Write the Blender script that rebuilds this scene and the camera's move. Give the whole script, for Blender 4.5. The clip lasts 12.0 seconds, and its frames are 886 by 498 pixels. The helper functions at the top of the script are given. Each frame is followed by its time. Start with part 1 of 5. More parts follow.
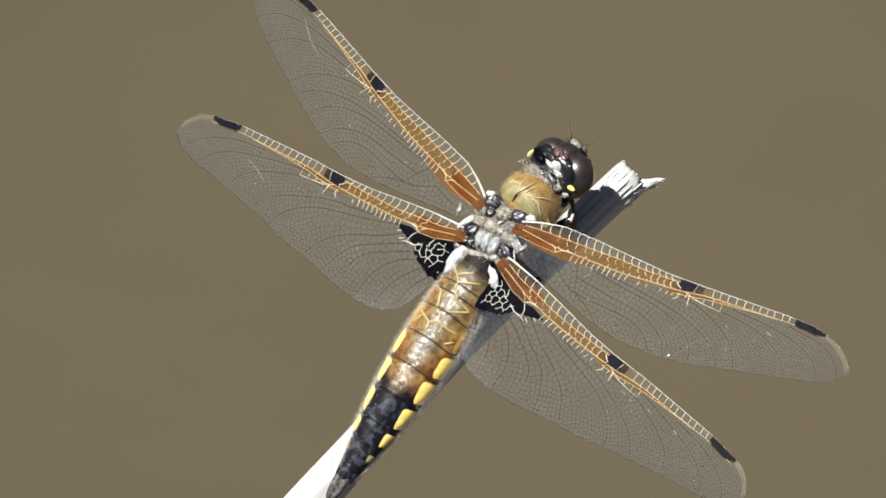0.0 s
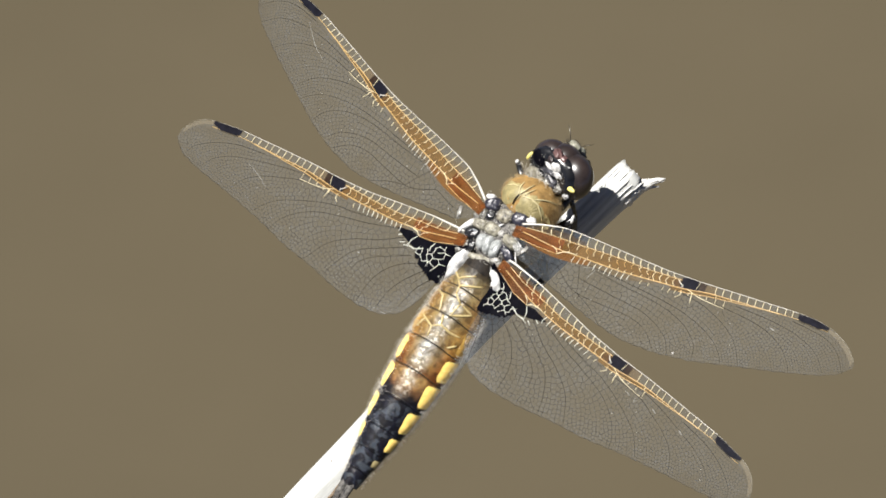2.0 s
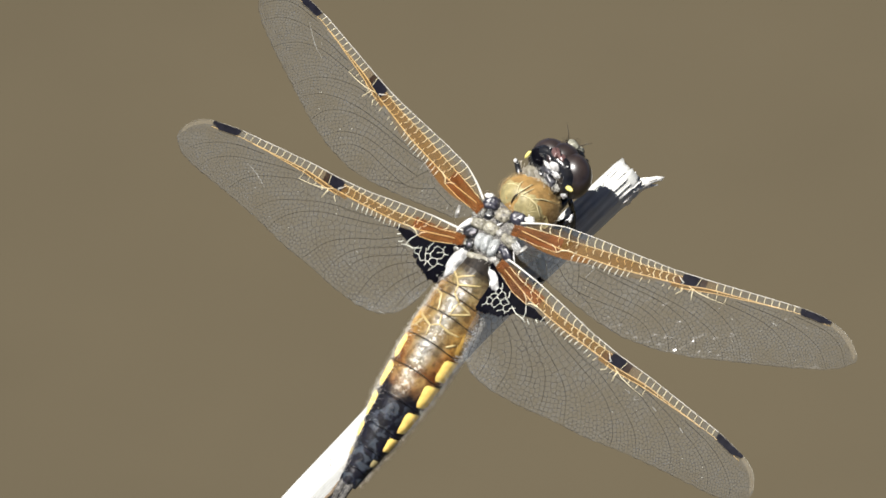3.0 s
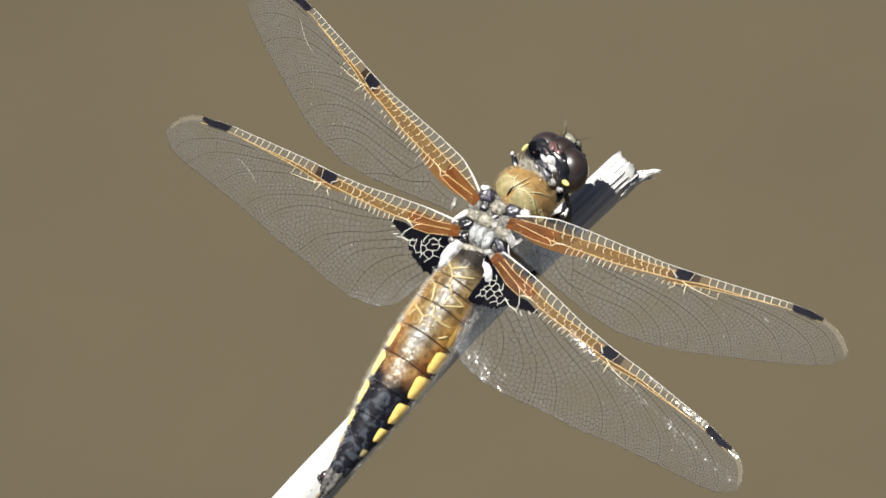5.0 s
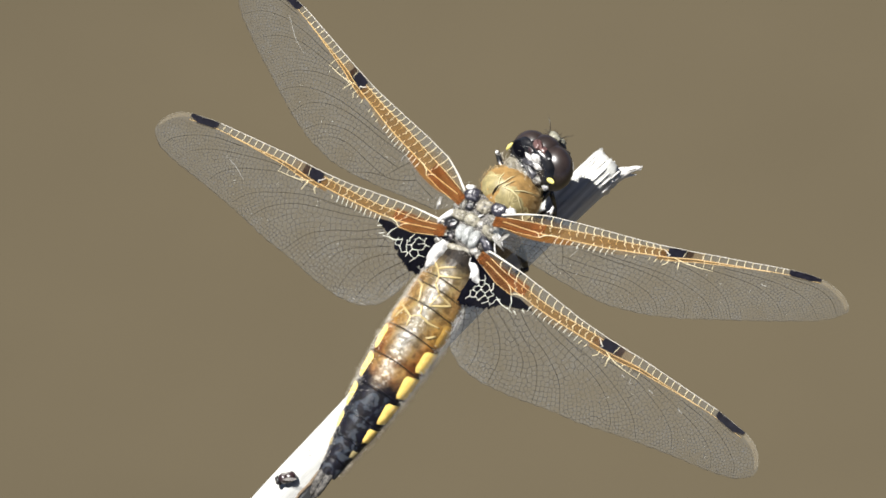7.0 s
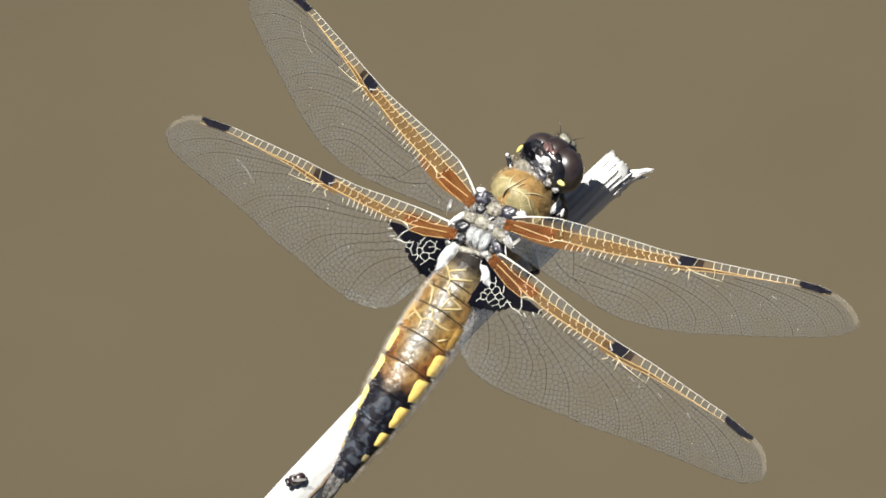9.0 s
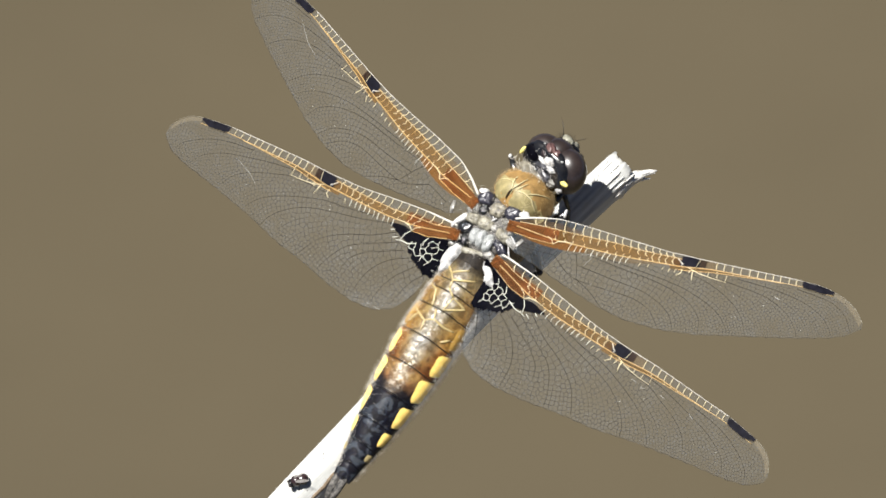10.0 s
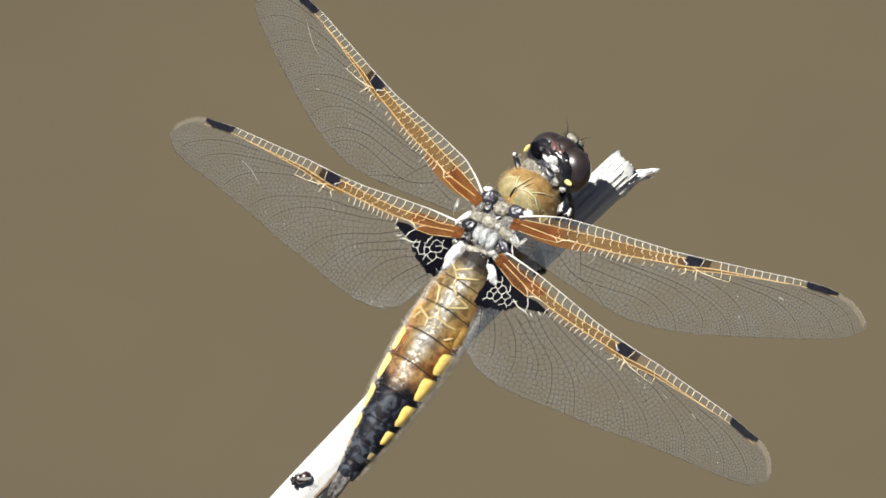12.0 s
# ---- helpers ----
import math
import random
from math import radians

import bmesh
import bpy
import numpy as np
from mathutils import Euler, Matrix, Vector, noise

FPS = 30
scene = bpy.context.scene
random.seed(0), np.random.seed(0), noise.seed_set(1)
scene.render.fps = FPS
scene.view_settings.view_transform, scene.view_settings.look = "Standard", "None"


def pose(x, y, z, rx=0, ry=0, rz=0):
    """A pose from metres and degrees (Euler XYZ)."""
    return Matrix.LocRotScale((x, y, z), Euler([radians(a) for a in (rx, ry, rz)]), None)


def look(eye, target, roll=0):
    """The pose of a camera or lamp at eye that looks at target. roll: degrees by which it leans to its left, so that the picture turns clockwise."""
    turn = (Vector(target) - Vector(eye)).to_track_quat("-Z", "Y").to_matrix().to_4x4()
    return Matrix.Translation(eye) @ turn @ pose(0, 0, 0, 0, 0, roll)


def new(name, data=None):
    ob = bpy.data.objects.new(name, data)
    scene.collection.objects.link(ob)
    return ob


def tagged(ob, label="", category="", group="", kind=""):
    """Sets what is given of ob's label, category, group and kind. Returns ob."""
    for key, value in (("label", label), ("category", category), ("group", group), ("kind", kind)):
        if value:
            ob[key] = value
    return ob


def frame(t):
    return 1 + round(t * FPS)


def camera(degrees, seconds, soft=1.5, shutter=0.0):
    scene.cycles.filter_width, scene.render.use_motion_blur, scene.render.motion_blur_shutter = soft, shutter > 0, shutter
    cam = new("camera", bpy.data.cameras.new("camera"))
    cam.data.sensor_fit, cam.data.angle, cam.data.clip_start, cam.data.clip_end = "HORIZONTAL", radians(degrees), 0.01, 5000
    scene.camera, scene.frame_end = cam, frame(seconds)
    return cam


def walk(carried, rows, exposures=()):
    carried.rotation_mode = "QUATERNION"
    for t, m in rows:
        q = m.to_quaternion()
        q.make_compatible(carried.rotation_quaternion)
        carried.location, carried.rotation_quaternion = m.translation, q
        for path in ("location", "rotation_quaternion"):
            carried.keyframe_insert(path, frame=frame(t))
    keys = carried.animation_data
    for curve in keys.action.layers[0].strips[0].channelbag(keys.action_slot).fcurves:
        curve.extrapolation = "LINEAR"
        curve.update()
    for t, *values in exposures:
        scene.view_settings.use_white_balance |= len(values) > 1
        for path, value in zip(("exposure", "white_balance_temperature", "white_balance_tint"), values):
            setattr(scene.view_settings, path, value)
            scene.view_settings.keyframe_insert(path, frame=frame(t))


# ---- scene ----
from mathutils import geometry

MM = 0.001
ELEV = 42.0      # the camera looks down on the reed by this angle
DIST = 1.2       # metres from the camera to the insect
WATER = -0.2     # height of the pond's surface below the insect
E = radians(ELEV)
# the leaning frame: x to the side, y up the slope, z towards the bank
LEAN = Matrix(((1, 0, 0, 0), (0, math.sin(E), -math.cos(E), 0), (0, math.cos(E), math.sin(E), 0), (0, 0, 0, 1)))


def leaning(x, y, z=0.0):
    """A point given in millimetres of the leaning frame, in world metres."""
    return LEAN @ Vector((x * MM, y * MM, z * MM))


# ---------------------------------------------------------------- camera
cam = camera(4.4, 12.0, soft=1.7)
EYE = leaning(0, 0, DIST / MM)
AIM = [(0, 0.04, 0.09), (0.5, 0.18, 0.09), (1, 0.09, 0.09), (1.5, 0.0, 0.09), (2, 0.0, 0.07), (2.5, 0.0, 0.0),
       (3, 0.15, -0.07), (3.2, 0.14, -0.07), (4.8, 0.2, -0.47), (5, 0.45, -0.81), (5.5, 1.62, -2.34), (6, 2.25, -1.62), (6.5, 2.66, -1.08), (7, 2.34, -1.13),
       (7.2, 2.38, -1.08), (8.8, 1.3, -0.98), (9, 1.17, -0.9), (9.5, 1.35, -0.99), (10, 0.9, -0.76), (10.5, 0.72, -0.63), (11, 0.72, -0.72), (11.5, 0.63, -0.81),
       (12, 0.59, -0.9)]
walk(cam, [(t, look(EYE, leaning(x, y))) for t, x, y in AIM], exposures=[(0, 0.87), (1.5, 0.94), (5, 1.0), (6, 0.99), (7, 1.09), (9, 1.08), (9.5, 1.03), (12, 1.01)])

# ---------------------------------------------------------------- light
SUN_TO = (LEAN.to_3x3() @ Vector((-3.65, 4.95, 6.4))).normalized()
world = bpy.data.worlds.new("sky")
scene.world = world
world.use_nodes = True
sky = world.node_tree.nodes.new("ShaderNodeTexSky")
sky.sky_type = "NISHITA"
sky.sun_disc = False
sky.air_density, sky.dust_density = 0.18, 0.2
sky.sun_elevation = math.asin(SUN_TO.z)
sky.sun_rotation = math.atan2(SUN_TO.x, SUN_TO.y)
back = world.node_tree.nodes["Background"]
back.inputs["Strength"].default_value = 0.05
world.node_tree.links.new(sky.outputs[0], back.inputs["Color"])
sun = new("sun", bpy.data.lights.new("sun", "SUN"))
sun.data.energy = 5.0
sun.data.angle = radians(0.5)
sun.data.color = (1.0, 0.97, 0.93)
sun.matrix_world = Matrix.Translation((0, 0, 2)) @ SUN_TO.to_track_quat("Z", "Y").to_matrix().to_4x4()


# ---------------------------------------------------------------- materials
def material(name, color, rough=0.5, spread=0.25, size=2.0, bump=0.2, spec=0.5, second=None, coat=0.0, detail=5.0, stretch=None, turn=0.0):
    """A surface with grain at two scales; size is the larger grain in millimetres; stretch draws it out along x, turned by turn degrees."""
    m = bpy.data.materials.new(name)
    m.use_nodes = True
    n, l = m.node_tree.nodes, m.node_tree.links
    p = n["Principled BSDF"]
    co = n.new("ShaderNodeTexCoord")
    big = n.new("ShaderNodeTexNoise")
    big.inputs["Scale"].default_value = 1 / (size * MM)
    big.inputs["Detail"].default_value = detail
    fine = n.new("ShaderNodeTexNoise")
    fine.inputs["Scale"].default_value = 7 / (size * MM)
    where = co.outputs["Object"]
    if stretch:
        for angle, squeeze in ((-turn, (1, 1, 1)), (0, (1 / stretch, 1, 1))):
            lay = n.new("ShaderNodeMapping")
            lay.inputs["Rotation"].default_value = (0, 0, radians(angle))
            lay.inputs["Scale"].default_value = squeeze
            l.new(where, lay.inputs["Vector"])
            where = lay.outputs["Vector"]
    l.new(where, big.inputs["Vector"])
    l.new(where, fine.inputs["Vector"])
    ramp = n.new("ShaderNodeValToRGB")
    dark = tuple(c * (1 - spread) for c in color)
    light = second or tuple(min(1, c * (1 + spread)) for c in color)
    ramp.color_ramp.elements[0].position, ramp.color_ramp.elements[1].position = 0.35, 0.68
    ramp.color_ramp.elements[0].color, ramp.color_ramp.elements[1].color = (*dark, 1), (*light, 1)
    mix = n.new("ShaderNodeMath")
    mix.operation = "MULTIPLY_ADD"
    mix.inputs[1].default_value = 0.3
    l.new(fine.outputs["Fac"], mix.inputs[0])
    part_big = n.new("ShaderNodeMath")
    part_big.operation = "MULTIPLY"
    part_big.inputs[1].default_value = 0.7
    l.new(big.outputs["Fac"], part_big.inputs[0])
    l.new(part_big.outputs[0], mix.inputs[2])
    l.new(mix.outputs[0], ramp.inputs["Fac"])
    l.new(ramp.outputs["Color"], p.inputs["Base Color"])
    p.inputs["Roughness"].default_value = rough
    p.inputs["Specular IOR Level"].default_value = spec
    p.inputs["Coat Weight"].default_value = coat
    p.inputs["Coat Roughness"].default_value = 0.12
    if bump:
        b = n.new("ShaderNodeBump")
        b.inputs["Strength"].default_value = bump
        b.inputs["Distance"].default_value = 0.08 * size * MM
        l.new(mix.outputs[0], b.inputs["Height"])
        l.new(b.outputs["Normal"], p.inputs["Normal"])
    return m


def film(name, color, cover, rough=0.2, haze=0.5, size=1.2, bump=0.2, spec=0.5, patchy=0.0, spread=0.15, stretch=None, stain=(1, 1, 1)):
    """A thin see-through sheet: cover is how much of it is not clear, patchy how much that varies, stain the tint of what shows through."""
    m = material(name, color, rough, spread, size, bump, spec, stretch=stretch)
    n, l = m.node_tree.nodes, m.node_tree.links
    p, out = n["Principled BSDF"], n["Material Output"]
    through_light = n.new("ShaderNodeBsdfTranslucent")
    through_light.inputs["Color"].default_value = (*color, 1)
    body = n.new("ShaderNodeMixShader")
    body.inputs["Fac"].default_value = haze
    l.new(p.outputs[0], body.inputs[1])
    l.new(through_light.outputs[0], body.inputs[2])
    clear = n.new("ShaderNodeBsdfTransparent")
    clear.inputs["Color"].default_value = (*stain, 1)
    mix = n.new("ShaderNodeMixShader")
    mix.inputs["Fac"].default_value = cover
    if patchy:
        co = n.new("ShaderNodeTexCoord")
        cloud = n.new("ShaderNodeTexNoise")
        cloud.inputs["Scale"].default_value = 1 / (0.55 * MM)
        cloud.inputs["Detail"].default_value = 3
        l.new(co.outputs["Object"], cloud.inputs["Vector"])
        run = n.new("ShaderNodeMapRange")
        run.inputs["From Min"].default_value, run.inputs["From Max"].default_value = 0.36, 0.68
        run.inputs["To Min"].default_value, run.inputs["To Max"].default_value = cover - patchy, cover + patchy
        l.new(cloud.outputs["Fac"], run.inputs["Value"])
        broad = n.new("ShaderNodeTexNoise")
        broad.inputs["Scale"].default_value = 1 / (5 * MM)
        broad.inputs["Detail"].default_value = 2
        l.new(co.outputs["Object"], broad.inputs["Vector"])
        drift = n.new("ShaderNodeMapRange")
        drift.inputs["From Min"].default_value, drift.inputs["From Max"].default_value = 0.35, 0.65
        drift.inputs["To Min"].default_value, drift.inputs["To Max"].default_value = 0.75, 1.25
        l.new(broad.outputs["Fac"], drift.inputs["Value"])
        both = n.new("ShaderNodeMath")
        both.operation = "MULTIPLY"
        l.new(run.outputs[0], both.inputs[0])
        l.new(drift.outputs[0], both.inputs[1])
        l.new(both.outputs[0], mix.inputs["Fac"])
    l.new(clear.outputs[0], mix.inputs[1])
    l.new(body.outputs[0], mix.inputs[2])
    l.new(mix.outputs[0], out.inputs["Surface"])
    return m


def ripple(m, size, depth):
    """Gives a sheet soft ripples of that size and depth, in millimetres, in place of its grain."""
    n, l = m.node_tree.nodes, m.node_tree.links
    co = n.new("ShaderNodeTexCoord")
    soft_noise = n.new("ShaderNodeTexNoise")
    soft_noise.inputs["Scale"].default_value = 1 / (size * MM)
    soft_noise.inputs["Detail"].default_value = 0.6
    l.new(co.outputs["Object"], soft_noise.inputs["Vector"])
    b = n["Principled BSDF"].inputs["Normal"].links[0].from_node
    b.inputs["Strength"].default_value = 1.0
    b.inputs["Distance"].default_value = depth * MM
    l.new(soft_noise.outputs["Fac"], b.inputs["Height"])


def cuticle(name, stops, rough=0.42):
    """The abdomen's skin. stops: millimetres from the front, then the colour on the ridge, beside it and on the flank."""
    m = material(name, (0.3, 0.2, 0.08), rough, 0.7, 1.1, 1.0, 0.20)
    n, l = m.node_tree.nodes, m.node_tree.links
    p = n["Principled BSDF"]
    co = n.new("ShaderNodeTexCoord")
    sep = n.new("ShaderNodeSeparateXYZ")
    l.new(co.outputs["Object"], sep.inputs[0])

    def cloud(size, detail=3.0, distortion=0.0):
        t = n.new("ShaderNodeTexNoise")
        t.inputs["Scale"].default_value = 1 / (size * MM)
        t.inputs["Detail"].default_value = detail
        t.inputs["Distortion"].default_value = distortion
        l.new(co.outputs["Object"], t.inputs["Vector"])
        return t.outputs["Fac"]

    def span(value, a, b, low=0.0, high=1.0):
        r = n.new("ShaderNodeMapRange")
        r.inputs["From Min"].default_value, r.inputs["From Max"].default_value = a, b
        r.inputs["To Min"].default_value, r.inputs["To Max"].default_value = low, high
        l.new(value, r.inputs["Value"])
        return r.outputs[0]

    def sums(op, a, b, c=None):
        q = n.new("ShaderNodeMath")
        q.operation = op
        for i, v in enumerate((a, b, c)):
            if v is None:
                continue
            if hasattr(v, "links"):
                l.new(v, q.inputs[i])
            else:
                q.inputs[i].default_value = v
        return q.outputs[0]

    def blend(kind, fac, a, b):
        q = n.new("ShaderNodeMix")
        q.data_type, q.blend_type = "RGBA", kind
        for key, v in (("Factor", fac), ("A", a), ("B", b)):
            if hasattr(v, "links"):
                l.new(v, q.inputs[key])
            elif key == "Factor":
                q.inputs[key].default_value = v
            else:
                q.inputs[key].default_value = (*v, 1)
        return q.outputs["Result"]

    along = span(sums("MULTIPLY_ADD", cloud(1.3), 1.6 * MM, sep.outputs["X"]), 0.8 * MM, -29.2 * MM)
    across = sums("MULTIPLY_ADD", cloud(0.9), 0.9 * MM, sums("ABSOLUTE", sep.outputs["Y"], 0))
    ramps = []
    for which in (1, 2, 3):
        ramp = n.new("ShaderNodeValToRGB")
        while len(ramp.color_ramp.elements) < len(stops):
            ramp.color_ramp.elements.new(0.5)
        for e, stop in zip(ramp.color_ramp.elements, stops):
            e.position, e.color = stop[0] / 30, (*stop[which], 1)
        l.new(along, ramp.inputs["Fac"])
        ramps.append(ramp.outputs["Color"])
    color = blend("MIX", span(across, 0.75 * MM, 1.7 * MM), ramps[0], ramps[1])
    color = blend("MIX", span(across, 1.75 * MM, 2.7 * MM), color, ramps[2])
    # one noise tints the skin darker where low, lighter where high, and bumps it
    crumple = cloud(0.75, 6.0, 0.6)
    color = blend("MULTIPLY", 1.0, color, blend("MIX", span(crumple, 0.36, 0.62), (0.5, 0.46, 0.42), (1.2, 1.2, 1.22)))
    # steel-blue sheen painted in patches into the colour of the black tail
    tail_sheen = sums("MULTIPLY", span(cloud(1.25, 4.0, 0.8), 0.50, 0.58), span(sep.outputs["X"], -15.2 * MM, -16.4 * MM))
    color = blend("MIX", sums("MULTIPLY", tail_sheen, span(across, 2.3 * MM, 1.4 * MM)), color, (0.040, 0.047, 0.058))
    # pale flecks along the ridge of the amber part: glints painted into the colour
    glint_fleck = sums("MULTIPLY", span(cloud(0.5, 5.0, 0.5), 0.53, 0.61), span(across, 1.5 * MM, 0.7 * MM))
    glint_fleck = sums("MULTIPLY", glint_fleck, span(sep.outputs["X"], -16.0 * MM, -13.5 * MM))
    glint_fleck = sums("MULTIPLY", glint_fleck, span(sep.outputs["X"], -1.6 * MM, -2.6 * MM))
    color = blend("MIX", glint_fleck, color, (0.62, 0.57, 0.47))
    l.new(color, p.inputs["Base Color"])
    p.inputs["Subsurface Weight"].default_value = 0.35
    p.inputs["Subsurface Radius"].default_value = (1.0, 0.6, 0.3)
    p.inputs["Subsurface Scale"].default_value = 0.5 * MM
    l.new(span(crumple, 0.35, 0.65, rough + 0.12, rough - 0.08), p.inputs["Roughness"])
    b = p.inputs["Normal"].links[0].from_node
    b.inputs["Distance"].default_value = 0.11 * MM
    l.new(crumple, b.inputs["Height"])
    return m


M_WATER = material("muddy_water", (0.0760, 0.0630, 0.0398), 0.12, 0.08, 260.0, 0.02, 0.25)
M_REED = material("bleached_reed", (0.50, 0.505, 0.48), 0.6, 0.28, 0.5, 0.5, 0.1, stretch=22, turn=45)
M_PITH = material("reed_pith", (0.66, 0.65, 0.61), 0.55, 0.25, 0.5, 0.7, 0.4)
M_STAIN_SHADE = material("reed_stain_and_split_shade", (0.16, 0.12, 0.08), 0.7, 0.4, 0.6, 0.3, 0.2)
M_MEMBRANE = film("wing_membrane", (0.33, 0.385, 0.44), 0.108, 0.08, 0.45, size=0.6, bump=0.5, spec=0.24, patchy=0.03)
ripple(M_MEMBRANE, 0.7, 0.026)
M_SILVER = film("silvery_membrane", (0.50, 0.53, 0.56), 0.018, 0.25, 0.4, size=0.5, bump=0.5, spec=0.2, patchy=0.008)
M_AMBER = film("amber_membrane", (0.27, 0.13, 0.020), 0.55, 0.4, 0.55, size=0.7, bump=0.3, spec=0.015, spread=0.4, stretch=4)
M_RUST = film("rust_membrane", (0.20, 0.080, 0.028), 0.48, 0.3, 0.25, size=0.55, bump=0.8, spec=0.015, spread=0.65, stretch=6, stain=(0.80, 0.42, 0.19))
M_INK = material("black_wing_patch", (0.003, 0.003, 0.005), 0.5, 0.4, 0.6, 0.3, 0.01)
M_COSTA = material("pale_costa", (0.50, 0.48, 0.43), 0.4, 0.15, 0.8, 0.2)
M_GOLD = material("golden_vein", (0.42, 0.28, 0.11), 0.4, 0.2, 0.6, 0.2)
M_SEAM = material("yellow_seam", (0.37, 0.29, 0.13), 0.4, 0.2, 0.5, 0.2)
M_SUBCOSTA = material("pale_golden_vein", (0.52, 0.40, 0.20), 0.4, 0.25, 0.6, 0.2)
M_CREAM = material("cream_vein", (0.62, 0.54, 0.35), 0.45, 0.15, 0.6, 0.2)
M_LACE = material("white_lace_vein", (0.62, 0.62, 0.54), 0.4, 0.15, 0.6, 0.2)
M_CELL = film("dark_vein", (0.035, 0.030, 0.023), 0.50, 0.6, 0.2, bump=0.0, spec=0.1, patchy=0.24)
M_SMOKE = film("smoky_brown_membrane", (0.10, 0.048, 0.016), 0.5, 0.4, 0.4, bump=0.1, spec=0.05, patchy=0.25)
M_PALEAMBER = film("pale_amber_membrane", (0.27, 0.15, 0.04), 0.22, 0.4, 0.5, bump=0.1, spec=0.02)
M_DEEPAMBER = film("deep_amber_membrane", (0.20, 0.085, 0.018), 0.72, 0.35, 0.4, bump=0.2, spec=0.02)
M_DARKSMOKE = film("dark_smoke_membrane", (0.022, 0.011, 0.007), 0.85, 0.4, 0.3, bump=0.1, spec=0.06, patchy=0.15)
M_TIP = film("tan_tip_membrane", (0.36, 0.30, 0.20), 0.22, 0.4, 0.4, bump=0.1, spec=0.1)
M_VEIN = film("long_dark_vein", (0.03, 0.025, 0.018), 0.68, 0.5, 0.2, bump=0.0, spec=0.2, patchy=0.2)
M_SCRATCH_GLINT = film("pale_scratch_and_glint", (0.6, 0.6, 0.56), 0.4, 0.4, 0.3, bump=0.0, spec=0.3)
M_SPOT = material("blue_black_spot", (0.007, 0.007, 0.011), 0.5, 0.4, 0.6, 0.3, 0.02)
M_EYE = material("brown_eye", (0.024, 0.017, 0.015), 0.34, 0.4, 1.3, 0.06, 0.5, coat=0.5)
M_BLACK = material("black_shell", (0.008, 0.008, 0.009), 0.24, 0.5, 0.8, 0.9, 0.65)
M_DULL = material("dull_black_shell", (0.010, 0.010, 0.013), 0.6, 0.6, 0.35, 1.0, 0.3, second=(0.15, 0.14, 0.125))
M_SLATE = material("slate_shell", (0.018, 0.018, 0.024), 0.32, 0.6, 0.6, 0.8, 0.45, second=(0.07, 0.07, 0.08))
M_PALE = material("pale_shell", (0.14, 0.13, 0.115), 0.35, 0.5, 0.4, 1.0, 0.5, second=(0.36, 0.35, 0.32))
M_TAN = material("tan_shell", (0.12, 0.11, 0.08), 0.4, 0.5, 0.4, 1.0, 0.4, second=(0.34, 0.32, 0.25))
# white of the real down, and of glints put in as white parts
M_WHITE = material("white_bloom_and_glint", (0.40, 0.40, 0.39), 0.4, 0.4, 0.5, 0.9, 0.45, second=(0.70, 0.69, 0.67))
M_MOTTLE = material("mottled_shell", (0.016, 0.015, 0.016), 0.35, 0.6, 0.4, 1.0, 0.45, second=(0.24, 0.23, 0.20))
M_OCHRE = material("ochre_thorax", (0.27, 0.165, 0.058), 0.58, 0.4, 1.2, 0.5, 0.25)
M_FLANK = material("grey_flank", (0.16, 0.135, 0.09), 0.5, 0.4, 1.4, 0.5, 0.35)
M_BUFF = material("buff_patch", (0.29, 0.235, 0.11), 0.42, 0.4, 0.8, 0.4, 0.4)
M_OLIVE = material("olive_patch", (0.255, 0.215, 0.10), 0.5, 0.35, 0.7, 0.6, 0.35)
M_FRONS = material("pale_frons", (0.15, 0.145, 0.10), 0.4, 0.4, 0.45, 0.8, 0.4, second=(0.42, 0.41, 0.33))
M_STRAW = material("straw_seam", (0.52, 0.45, 0.25), 0.4, 0.2, 0.5, 0.2)
M_YELLOW = material("yellow_spot", (0.84, 0.60, 0.16), 0.38, 0.18, 0.7, 0.3, 0.4)
M_LEMON = material("lemon_spot", (0.62, 0.55, 0.17), 0.35, 0.15, 0.6, 0.2, 0.4)
M_RUDDY = material("ruddy_seam", (0.11, 0.06, 0.055), 0.35, 0.4, 0.6, 0.4, 0.45)
M_RING = material("dark_joint", (0.03, 0.018, 0.008), 0.4, 0.4, 0.5, 0.3, 0.4)
M_MAROON = material("maroon_black_shell", (0.022, 0.011, 0.012), 0.3, 0.5, 0.4, 0.6, 0.6, coat=0.3)
M_HAIR = material("pale_hair", (0.66, 0.63, 0.56), 0.5, 0.2, 0.5, 0.0, 0.4)
M_RUSTHAIR = material("rusty_hair", (0.54, 0.38, 0.17), 0.5, 0.2, 0.5, 0.0, 0.4)
BLUE_BLACK = (0.005, 0.005, 0.009)
